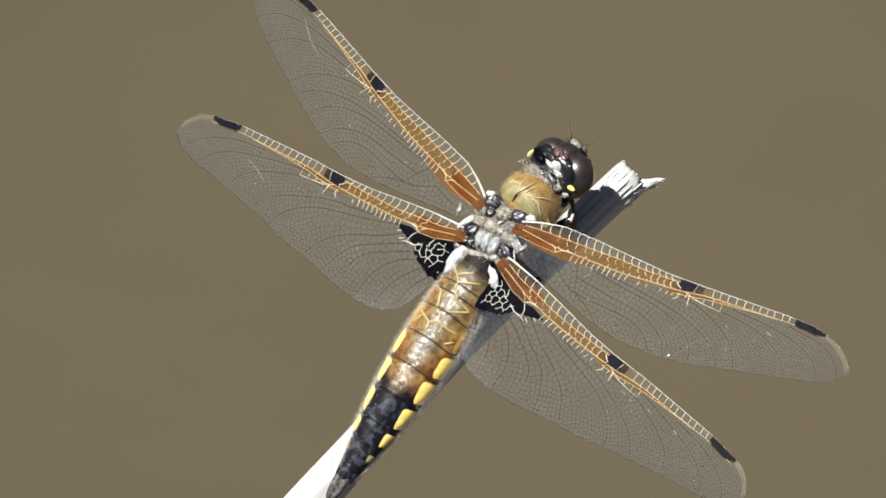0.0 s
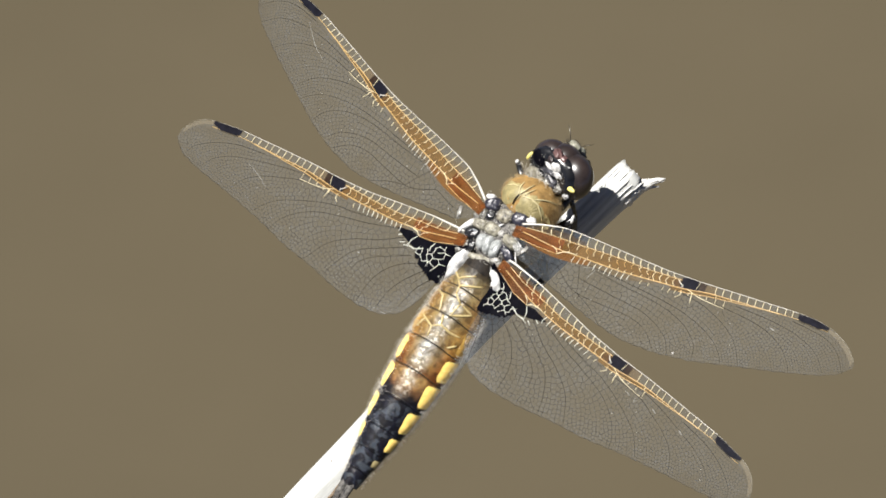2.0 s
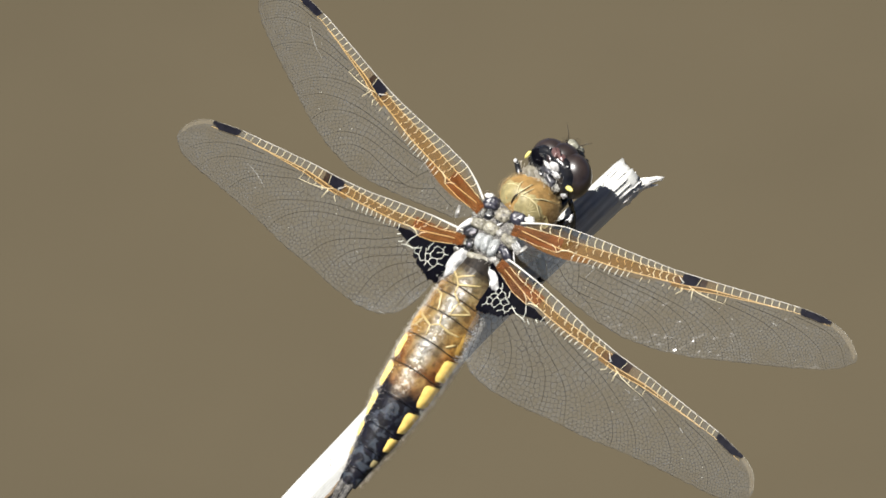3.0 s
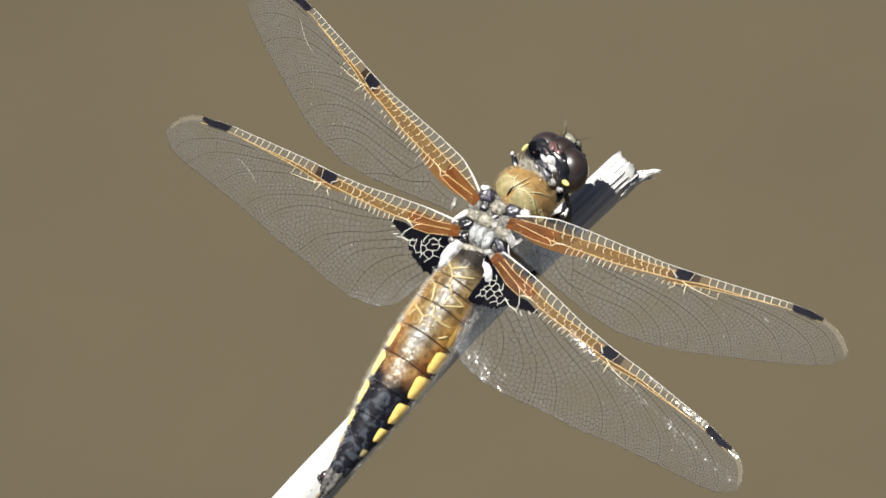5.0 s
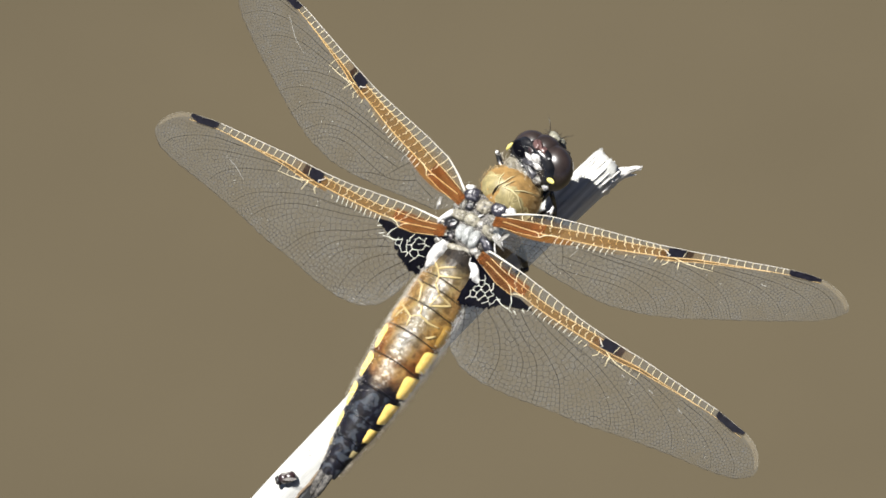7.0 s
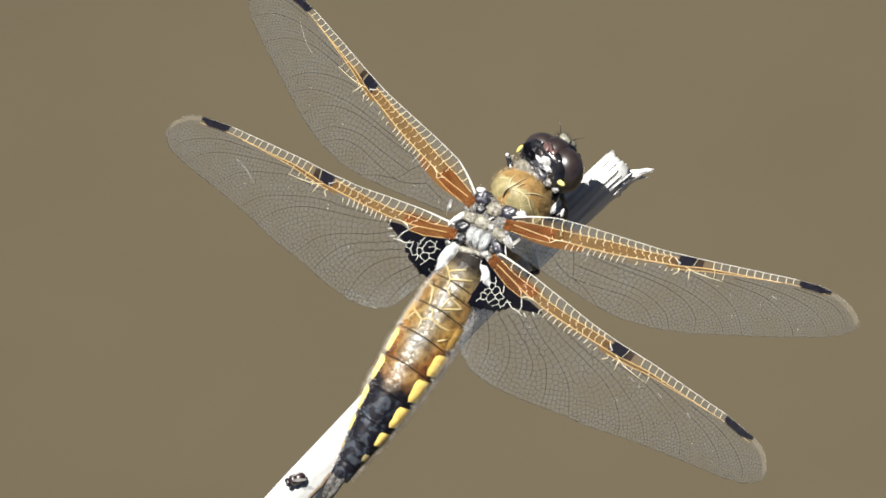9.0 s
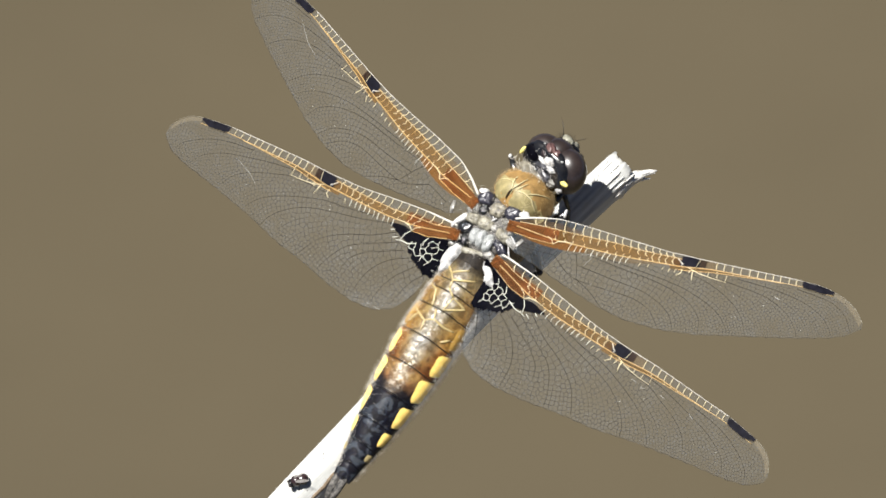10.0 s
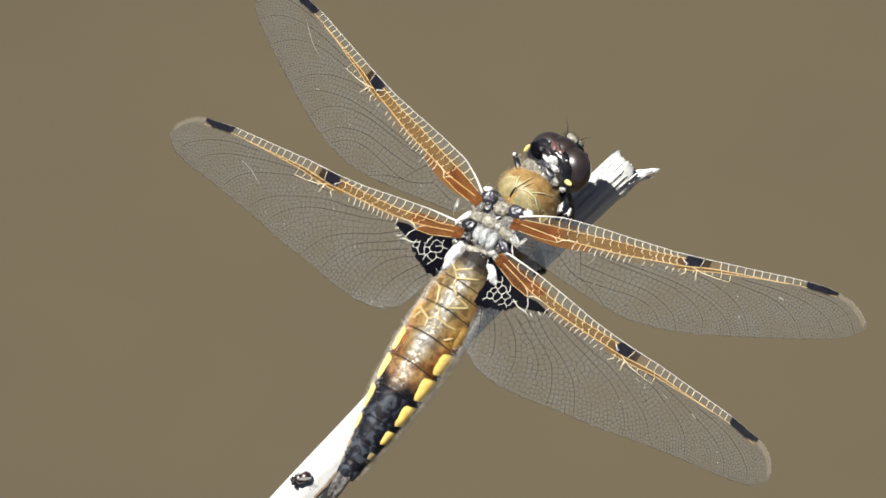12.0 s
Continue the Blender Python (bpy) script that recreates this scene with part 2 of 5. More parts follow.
M_ABDOMEN = cuticle("abdomen_cuticle", [
    (0, (0.017, 0.014, 0.010), (0.016, 0.013, 0.010), (0.02, 0.016, 0.012)),
    (0.9, (0.043, 0.032, 0.017), (0.035, 0.026, 0.014), (0.05, 0.04, 0.022)),
    (1.6, (0.189, 0.164, 0.111), (0.157, 0.122, 0.058), (0.148, 0.113, 0.063)),
    (4.0, (0.266, 0.250, 0.214), (0.181, 0.130, 0.054), (0.206, 0.126, 0.049)),
    (6.2, (0.238, 0.221, 0.180), (0.172, 0.126, 0.054), (0.222, 0.134, 0.043)),
    (8.4, (0.189, 0.164, 0.111), (0.198, 0.130, 0.050), (0.264, 0.151, 0.038)),
    (9.7, (0.252, 0.250, 0.240), (0.172, 0.134, 0.074), (0.230, 0.109, 0.028)),
    (11.6, (0.323, 0.306, 0.238), (0.18, 0.105, 0.035), (0.15, 0.055, 0.012)),
    (12.7, (0.170, 0.111, 0.060), (0.11, 0.045, 0.014), (0.08, 0.028, 0.010)),
    (13.3, (0.306, 0.264, 0.196), (0.26, 0.16, 0.055), (0.20, 0.11, 0.035)),
    (14.6, (0.272, 0.196, 0.119), (0.15, 0.075, 0.03), (0.03, 0.018, 0.012)),
    (15.5, (0.102, 0.076, 0.051), (0.012, 0.010, 0.010), BLUE_BLACK),
    (16.3, (0.010, 0.010, 0.014), BLUE_BLACK, BLUE_BLACK),
    (29, (0.009, 0.009, 0.014), BLUE_BLACK, BLUE_BLACK)])
M_GOLDSPOT = material("dull_gold_spot", (0.36, 0.215, 0.05), 0.4, 0.25, 0.8, 0.4, 0.35)
M_SOOT = material("sooty_band", (0.010, 0.008, 0.007), 0.6, 0.5, 0.5, 0.6, 0.12, second=(0.03, 0.024, 0.018))
M_NAVY = material("blue_black_lobe", (0.010, 0.010, 0.017), 0.30, 0.5, 0.35, 1.0, 0.5, second=(0.045, 0.044, 0.06))
M_GREYTAN = material("grey_tan_shell", (0.075, 0.065, 0.045), 0.45, 0.5, 0.45, 1.0, 0.35, second=(0.30, 0.275, 0.21))
M_GLASSY = material("glassy_white_shell", (0.20, 0.21, 0.205), 0.28, 0.3, 0.5, 0.6, 0.5, second=(0.46, 0.475, 0.465))


# ---------------------------------------------------------------- mesh helpers (all in millimetres)
def part(name, bm, mat, parent=None, label="", m=None, smooth=True):
    bmesh.ops.scale(bm, vec=(MM, MM, MM), verts=bm.verts)
    me = bpy.data.meshes.new(name)
    bm.to_mesh(me)
    bm.free()
    me.materials.append(mat)
    if smooth:
        me.polygons.foreach_set("use_smooth", [True] * len(me.polygons))
    ob = new(name, me)
    ob.parent = parent
    if m is not None:
        ob.matrix_basis = m
    if label:
        tagged(ob, label)
    return ob


def ball(bm, at, r, turn=None, rings=14, sides=22):
    """An ellipsoid of half axes r."""
    m = Matrix.Translation(at) @ (turn or Matrix.Identity(4)) @ Matrix.Diagonal((*r, 1))
    bmesh.ops.create_uvsphere(bm, u_segments=sides, v_segments=rings, radius=1, matrix=m)
    return bm


def blob(at, r, turn=None, rough=0.0, seed=0):
    """An ellipsoid with an uneven surface."""
    bm = ball(bmesh.new(), at, r, turn, 18, 26)
    if rough:
        c = Vector(at)
        for v in bm.verts:
            d = v.co - c
            v.co = c + d * (1 + rough * noise.noise(v.co * 1.3 + Vector((seed, seed * 2, 0))))
    return bm


def shard(at, r, turn, seed):
    """A crumpled plate: an ellipsoid with folds and pits."""
    bm = ball(bmesh.new(), (0, 0, 0), (1, 1, 1), None, 22, 32)
    for v in bm.verts:
        d = v.co.copy()
        k = 1 + 0.34 * noise.noise(d * 1.5 + Vector((seed, 0, 0))) + 0.20 * noise.noise(d * 3.6 + Vector((0, seed, 0)))
        v.co = Vector((d.x * r[0], d.y * r[1], d.z * r[2] * 0.75)) * k * 1.15
    bm.transform(Matrix.Translation(at) @ pose(0, 0, 0, 12 * math.sin(seed), 14 * math.cos(seed * 1.7), turn + 20 * math.sin(seed * 2.3)))
    return bm


def scute(at, r, turn, seed, taper=0.0, dome=0.4):
    """A plate of shell with a rounded four-sided outline, a domed crown and folded edges."""
    bm = bmesh.new()
    m = Matrix.Translation(at) @ pose(0, 0, 0, 5 * math.sin(seed * 2.1), 5 * math.cos(seed * 1.3), turn)
    rows = []
    sides, rings = 36, 11
    for i in range(1, rings + 1):
        f = i / rings
        row = []
        for k in range(sides):
            a = 2 * math.pi * k / sides
            c, n = math.cos(a), math.sin(a)
            edge = (abs(c) ** 2.8 + abs(n) ** 2.8) ** (-1 / 2.8) * (1 + 0.16 * noise.noise(Vector((c * 1.4, n * 1.4, seed))) + 0.07 * noise.noise(Vector((c * 4, n * 4, seed))))
            x, y = c * edge * f, n * edge * f * (1 + taper * c)
            z = dome * (1 - f ** 2.6) - 0.55 * max(0.0, f - 0.8) ** 1.5 * 5
            z += 0.11 * noise.noise(Vector((x * 1.9, y * 1.9, seed * 1.7))) + 0.045 * noise.noise(Vector((x * 5, y * 5, seed)))
            row.append(bm.verts.new(m @ Vector((x * r[0], y * r[1], z))))
        rows.append(row)
    top = bm.verts.new(m @ Vector((0, 0, dome)))
    for k in range(sides):
        bm.faces.new((top, rows[0][k], rows[0][(k + 1) % sides]))
    for a, b in zip(rows, rows[1:]):
        for k in range(sides):
            bm.faces.new((a[k], b[k], b[(k + 1) % sides], a[(k + 1) % sides]))
    return bm


def rod(bm, pts, radii, sides=6, flat=1.0, caps=True):
    """A tube through the points; flat squeezes it upwards."""
    pts = [Vector(p) for p in pts]
    if not hasattr(radii, "__len__"):
        radii = [radii] * len(pts)
    rings = []
    for i, p in enumerate(pts):
        d = (pts[min(i + 1, len(pts) - 1)] - pts[max(i - 1, 0)]).normalized()
        up = Vector((0, 0, 1)) if abs(d.z) < 0.9 else Vector((1, 0, 0))
        s = d.cross(up).normalized()
        u = s.cross(d)
        rings.append([bm.verts.new(p + radii[i] * (math.cos(a) * s + flat * math.sin(a) * u))
                      for a in (2 * math.pi * k / sides for k in range(sides))])
    for a, b in zip(rings, rings[1:]):
        for k in range(sides):
            bm.faces.new((a[k], a[(k + 1) % sides], b[(k + 1) % sides], b[k]))
    if caps:
        bm.faces.new(rings[0][::-1])
        bm.faces.new(rings[-1])
    return bm


def between(table, x):
    """Smooth value at x from a short table of (x, value)."""
    if x <= table[0][0]:
        return table[0][1]
    for (a, va), (b, vb) in zip(table, table[1:]):
        if x <= b:
            k = (x - a) / (b - a)
            return va + (vb - va) * k
    return table[-1][1]


def soft(table, x, w=0.8):
    return (between(table, x - w) + 2 * between(table, x) + between(table, x + w)) / 4


def hairs(roots, length, width, seed, droop=0.2, spread=0.5):
    """Many fine tapering hairs: roots are (point, direction)."""
    rnd = random.Random(seed)
    bm = bmesh.new()
    for p, d in roots:
        d = Vector(d).normalized()
        d = (d + spread * Vector((rnd.uniform(-1, 1), rnd.uniform(-1, 1), rnd.uniform(-1, 1)))).normalized()
        ln = length * rnd.uniform(0.5, 1.25)
        mid = Vector(p) + d * ln * 0.55
        tip = Vector(p) + d * ln + Vector((rnd.uniform(-1, 1), rnd.uniform(-1, 1), -1)) * droop * ln
        side = d.cross(Vector((rnd.uniform(-1, 1), rnd.uniform(-1, 1), rnd.uniform(-1, 1)))).normalized()
        up = d.cross(side)
        a = [bm.verts.new(Vector(p) + width * (math.cos(k) * side + math.sin(k) * up)) for k in (0, 2.09, 4.19)]
        b = [bm.verts.new(mid + 0.7 * width * (math.cos(k) * side + math.sin(k) * up)) for k in (0, 2.09, 4.19)]
        t = bm.verts.new(tip)
        for k in range(3):
            bm.faces.new((a[k], a[(k + 1) % 3], b[(k + 1) % 3], b[k]))
            bm.faces.new((b[k], b[(k + 1) % 3], t))
    return bm


# ---------------------------------------------------------------- pond
def build_water():
    bm = bmesh.new()
    bmesh.ops.create_grid(bm, x_segments=8, y_segments=8, size=1500 / MM)
    ob = part("water", bm, M_WATER, m=Matrix.Translation((0, 0, WATER)))
    tagged(ob, "calm muddy brown pond water in full sun", "water", kind="structure")


build_water()

# ---------------------------------------------------------------- reed
REED_TOP = Vector((19.83, 7.74, -8.2))
REED_LOW = Vector((-14.06, -26.6, -6.4))


def build_reed():
    """A bleached broken stalk that slants up out of the pond."""
    along = REED_LOW - REED_TOP
    way = along.normalized()
    side = way.cross(Vector((0, 0, 1))).normalized()
    face = side.cross(way).normalized()
    holder = tagged(new("reed_stalk"), "broken bleached reed stalk slanting up from the pond", "reed stalk")
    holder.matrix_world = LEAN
    reach = (-(0.03 - WATER) / MM - (LEAN.to_3x3() @ REED_TOP).z) / (LEAN.to_3x3() @ way).z
    girth = [(0, 1.92), (10, 1.90), (25, 1.88), (38, 2.16), (47, 2.32), (80, 2.45), (reach, 2.8)]
    bm = bmesh.new()
    steps = [i * 0.5 for i in range(0, 120)] + [60 + i * 6 for i in range(1, int((reach - 60) / 6) + 1)] + [reach]
    sides = 40
    rings = []
    for s in steps:
        bend = 0.6 * math.sin(s / 47 * math.pi) - 0.0006 * max(0, s - 50) ** 2 * 0.05
        r = soft(girth, s)
        ring = []
        for k in range(sides):
            a = 2 * math.pi * k / sides
            rr = r * (1 + 0.035 * math.sin(9 * a + 0.5) + 0.02 * math.sin(17 * a + 2)
                      + 0.03 * noise.noise(Vector((math.cos(a) * 2, math.sin(a) * 2, s * 0.08))))
            cut = 0.0
            if s == 0:   # ragged broken rim
                cut = 0.7 * noise.noise(Vector((math.cos(a) * 1.7, math.sin(a) * 1.7, 4.2))) + 0.5 * noise.noise(Vector((math.cos(a) * 6, math.sin(a) * 6, 1.2))) + 0.7 * max(0, -math.cos(a)) - 0.3
            p = REED_TOP + way * (s + cut) + side * (math.cos(a) * rr + bend) + face * math.sin(a) * rr
            ring.append(bm.verts.new(p))
        rings.append(ring)
    for a, b in zip(rings, rings[1:]):
        for k in range(sides):
            bm.faces.new((a[k], b[k], b[(k + 1) % sides], a[(k + 1) % sides]))
    inner = [bm.verts.new(v.co * 0.35 + 0.65 * (REED_TOP + way * 0.2) + way * 1.2) for v in rings[0]]
    for k in range(sides):
        bm.faces.new((rings[0][k], rings[0][(k + 1) % sides], inner[(k + 1) % sides], inner[k]))
    bm.faces.new(inner)
    part("stalk", bm, M_REED, holder)
    # splinters of the break
    rnd = random.Random(5)

    def splinter(off_side, off_face, out, wide, bend_to, back=2.5, thick=0.35):
        bm = bmesh.new()
        base = REED_TOP - side * off_side + face * off_face
        pts, rad = [], []
        for i in range(9):
            u = i / 8
            pts.append(base + way * (back - (back + out) * u) + side * -bend_to * u * u + face * 0.1 * math.sin(u * 5))
            rad.append(wide * (1 - u) ** 0.6 * (1 + 0.2 * math.sin(u * 14)) + 0.07)
        rod(bm, pts, rad, 7, thick)
        return part("splinter", bm, M_PITH, holder, "pale torn splinter")

    splinter(0.95, 0.75, 2.2, 0.85, 1.75, 2.6, 0.5)
    splinter(1.35, 0.45, 0.9, 0.55, 0.9, 2.4, 0.5)
    splinter(1.5, -0.1, 0.5, 0.5, 0.35, 2.6, 0.5)
    splinter(0.45, 1.2, 0.35, 0.5, 0.3, 2.2, 0.4)
    splinter(-0.7, 1.0, 0.35, 0.6, 0.1, 2.2, 0.4)
    for a, b, c, d, e in ((1.15, 0.95, 1.5, 0.16, 1.1), (1.25, 0.7, 1.9, 0.2, 1.5), (1.5, 0.4, 1.2, 0.22, 1.3), (1.62, 0.15, 0.9, 0.2, 0.9),
                          (1.7, -0.3, 0.7, 0.2, 0.5), (0.75, 1.05, 0.8, 0.18, 0.6), (0.1, 1.3, 0.5, 0.16, 0.1), (-1.2, 0.7, 0.45, 0.15, 0.0)):
        splinter(a, b, c, d, e, 1.8, 0.6)
    for i in range(22):
        a = rnd.uniform(-0.15, 1.0) if i < 16 else rnd.uniform(1.0, 2.6)
        s0, ln = rnd.uniform(-0.3, 1.2), rnd.uniform(0.8, 2.6)
        bm = bmesh.new()
        flare = rnd.uniform(0.02, 0.10)
        pts = [REED_TOP + way * (s0 + ln * k / 5) - side * math.cos(a) * (1.95 + flare * (1 - k / 5)) + face * math.sin(a) * (1.95 + flare * (1 - k / 5)) + side * 0.6 * math.sin((s0 + ln * k / 5) / 47 * math.pi) for k in range(6)]
        rod(bm, pts, [0.03] + [rnd.uniform(0.06, 0.12)] * 4 + [0.03], 5)
        part("fibre", bm, M_PITH, holder, "torn fibre")
    # fibres that stand a little proud along the stalk
    for i in range(18):
        a = rnd.uniform(0.2, 2.9)
        s0 = rnd.uniform(0.3, 26)
        ln = rnd.uniform(5, 13)
        bm = bmesh.new()
        pts = []
        for j in range(10):
            s = s0 + ln * j / 9
            r = soft(girth, s) * 1.0
            bend = 0.6 * math.sin(s / 47 * math.pi)
            pts.append(REED_TOP + way * s + side * (math.cos(a) * r + bend) + face * math.sin(a) * r)
        rod(bm, pts, [0.02] + [0.06] * 8 + [0.02], 5)
        part("fibre", bm, M_REED, holder)
    def on_stalk(s, a, out=0.0):
        r = soft(girth, s) + out
        return REED_TOP + way * s + side * (math.cos(a) * r + 0.6 * math.sin(s / 47 * math.pi)) + face * math.sin(a) * r

    # the shade in the lower stalk's split, put on as a dark strip; dark specks
    bm = rod(bmesh.new(), [on_stalk(37.5 + 0.7 * k, 2.05 + 0.03 * math.sin(k * 1.7), 0.03) for k in range(20)], [0.03] + [0.08 + 0.12 * math.sin(math.pi * k / 19) for k in range(1, 19)] + [0.03], 8, 0.7)
    part("split", bm, M_STAIN_SHADE, holder, "dark strip for the shade in a lengthwise split")
    bm = bmesh.new()
    for k in range(110):
        ball(bm, on_stalk(rnd.uniform(31, 52), rnd.uniform(0.5, 2.4), 0.06), (rnd.uniform(0.025, 0.06),) * 3, None, 5, 6)
    tagged(part("specks", bm, M_STAIN_SHADE, holder, "tiny dark specks of weathering"), kind="stuff")
    return way, side, face, girth


REED_WAY, REED_SIDE, REED_FACE, REED_GIRTH = build_reed()

# ---------------------------------------------------------------- dragonfly
YAW, ROLL = 50.0, 27.0
fwd = Vector((math.cos(radians(YAW)), math.sin(radians(YAW)), 0))
left0 = Vector((-fwd.y, fwd.x, 0))
dorsal = left0 * math.sin(radians(ROLL)) + Vector((0, 0, 1)) * math.cos(radians(ROLL))
left = dorsal.cross(fwd)
BODY = Matrix((fwd, left, dorsal)).transposed().to_4x4()
VIEWSIDE = Vector((0, -math.sin(radians(ROLL)), math.cos(radians(ROLL))))

dragonfly = tagged(new("dragonfly"), "four-spotted amber and black dragonfly perched on the broken reed", "dragonfly")


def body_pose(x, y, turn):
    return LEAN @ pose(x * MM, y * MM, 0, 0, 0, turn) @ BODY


# -- abdomen
ABDOMEN = pose(-3.0 * MM, -1.07 * MM, 0.8 * MM, 10, -2.0, 7.8)
HALF_WIDTH = [(-1, 2.35), (0, 2.75), (2, 2.98), (5, 3.12), (9, 3.22), (12, 3.1), (15, 2.88), (18, 2.52), (21, 2.0), (24, 1.38), (26, 1.04), (28, 0.86)]
JOINTS = [-0.9, 2.9, 4.05, 6.1, 9.35, 12.7, 16.1, 19.5, 22.1, 24.5, 26.4]


def skin(s, deg, out=0.0):
    """A point of the abdomen's surface, s behind its front; 0 degrees is the right flank, 90 the ridge."""
    a = radians(deg)
    w = soft(HALF_WIDTH, s, 1.0)
    h = w * 0.68
    c, n = math.cos(a), math.sin(a)
    y = -w * math.copysign(abs(c) ** 0.92, c)
    z = h * (math.copysign(abs(n) ** 0.85, n)) * (1.0 if n > 0 else 0.62) + 0.10 * w * max(0, n) ** 12
    k = 1 + out / max(w, 0.1)
    return Vector((-s, y * k, z * k))


def build_abdomen():
    rnd = random.Random(3)
    for i, (s0, s1) in enumerate(zip(JOINTS, JOINTS[1:])):
        bm = bmesh.new()
        rings = []
        rows = 12
        for j in range(rows + 1):
            u = j / rows
            s = s0 + (s1 - s0) * u
            swell = 0.07 * math.sin(math.pi * min(1, u * 1.15)) - 0.16 * max(0, (u - 0.9) / 0.1) - 0.10 * max(0, (0.08 - u) / 0.08)
            swell *= 1.0 if i < 5 else 0.45
            rings.append([bm.verts.new(skin(s, 360 * k / 40, swell + 0.025 * noise.noise(Vector((s * 1.5, k * 0.45, i))))) for k in range(40)])
        for a, b in zip(rings, rings[1:]):
            for k in range(40):
                bm.faces.new((a[k], a[(k + 1) % 40], b[(k + 1) % 40], b[k]))
        bm.faces.new(rings[0])
        bm.faces.new(rings[-1][::-1])
        seg = part("abdomen_segment", bm, M_ABDOMEN, dragonfly, "amber segment" if i < 5 else "blue-black segment", ABDOMEN)
        # the dark joint behind it
        if i < 9:
            bm = bmesh.new()
            rod(bm, [skin(s1 + 0.10 * math.sin(radians(d) * 3), d, -0.02) for d in range(-40, 221, 10)], 0.065 if i < 5 else 0.035, 6)
            part("joint_ring", bm, M_RING if i < 5 else M_BLACK, seg, "dark joint")
        # yellow flank spots
        spots = {3: (0.12, 0.88, 10, 40), 4: (0.14, 0.88, 8, 48), 5: (0.10, 0.86, 10, 49), 6: (0.12, 0.84, 10, 48), 7: (0.12, 0.74, 12, 45), 8: (0.25, 0.6, 14, 44)}
        if i in spots:
            u0, u1, d0, d1 = spots[i]
            for mirror in (False, True):
                bm = bmesh.new()
                grid = []
                d0, d1 = (spots[i][2], spots[i][3]) if mirror else (spots[i][2] - 9, spots[i][3] + 4)
                for j in range(9):
                    u = j / 8
                    row = []
                    for k in range(7):
                        v = k / 6
                        pinch = 0.24 * (2 * u - 1) ** 6
                        deg = d0 + (d1 - d0) * (v * (1 - pinch * 0.8) + pinch * 0.3) * (1 - 0.2 * u)
                        dome = 0.05 + 0.05 * math.sin(math.pi * v) * math.sin(math.pi * u)
                        if j in (0, 8) or k in (0, 6):
                            dome = -0.02
                        s = s0 + (s1 - s0) * (u0 + (u1 - u0) * (u + 0.14 * (v - 0.5)))
                        row.append(bm.verts.new(skin(s, 180 - deg if mirror else deg, dome + 0.05)))
                    grid.append(row)
                for a, b in zip(grid, grid[1:]):
                    for k in range(6):
                        bm.faces.new((a[k], a[k + 1], b[k + 1], b[k]) if not mirror else (a[k], b[k], b[k + 1], a[k + 1]))
                part("yellow_spot", bm, M_GOLDSPOT if i == 3 else M_YELLOW if i < 8 else M_BUFF, seg, "dull gold flank spot" if i == 3 else "bright yellow flank spot")
    # golden seams on the amber segments: millimetres behind the front and degrees round the skin
    seams = [[(1.4, 140), (2.1, 112), (1.0, 84)], [(2.1, 112), (2.7, 100), (1.6, 62)], [(2.7, 100), (3.6, 97)],
             [(4.1, 150), (4.4, 122), (5.6, 110), (6.1, 108)], [(4.3, 82), (4.7, 52), (5.9, 86), (4.3, 82)], [(3.6, 97), (4.3, 82)],
             [(7.0, 150), (7.8, 104), (8.9, 100)], [(7.8, 104), (7.2, 90), (7.45, 70), (7.3, 46)], [(7.2, 90), (6.2, 96)],
             [(8.6, 140), (7.5, 128)], [(8.9, 60), (8.2, 44)]]
    for path in seams:
        pts = []
        for (sa, da), (sb, db) in zip(path, path[1:]):
            n = max(3, int(abs(da - db) / 5))
            pts += [skin(sa + (sb - sa) * k / n, da + (db - da) * k / n, 0.07) for k in range(n)]
        pts.append(skin(*path[-1], 0.07))
        n = len(pts)
        bm = rod(bmesh.new(), pts, [0.06 + 0.07 * math.sin(math.pi * (k + 0.5) / n) for k in range(n)], 8, 0.45)
        part("golden_seam", bm, M_SEAM, dragonfly, "raised golden seam", ABDOMEN)
    # white bloom at the waist
    for deg, s, r in ((30, 0.4, (1.9, 0.75, 0.75)), (150, 0.5, (2.2, 0.85, 0.95))):
        part("waist_patch", blob(skin(s, deg, -0.1), r, None, 0.28, deg), M_WHITE, dragonfly, "white downy patch", ABDOMEN)
    pts = [(-2.2, -2.5, 2.5), (-2.5, -3.0, 2.7), (-2.9, -3.65, 2.7), (-3.3, -4.2, 2.6), (-3.7, -4.6, 2.3), (-4.1, -4.75, 1.9)]
    bm = rod(bmesh.new(), [Vector(a).lerp(b, k / 4) for a, b in zip(pts, [Vector(p) for p in pts[1:]]) for k in range(4)], [0.16 + 0.32 * math.sin(math.pi * k / 20) for k in range(20)], 12, 0.5)
    for v in bm.verts:
        v.co += 0.18 * noise.noise_vector(v.co * 1.6) + 0.06 * noise.noise_vector(v.co * 5)
    part("waist_flap", bm, M_WHITE, dragonfly, "white downy flap at the waist")
    # the matt dark band at the waist
    bm = bmesh.new()
    rows = []
    for j in range(9):
        rows.append([])
        for k in range(41):
            d = -10 + 200 * k / 40
            edge = 0.35 + 0.3 * math.sin(radians(d)) + 0.25 * noise.noise(Vector((d * 0.06, 3, 0)))
            rows[-1].append(bm.verts.new(skin(-0.95 + (edge + 0.95) * j / 8, d, 0.09 - (0.12 if j == 8 else 0) + 0.05 * noise.noise(Vector((d * 0.1, j, 1))))))
    for a, b in zip(rows, rows[1:]):
        for k in range(40):
            bm.faces.new((a[k], a[k + 1], b[k + 1], b[k]))
    part("waist_band", bm, M_SOOT, dragonfly, "matt black-brown band at the waist", ABDOMEN)
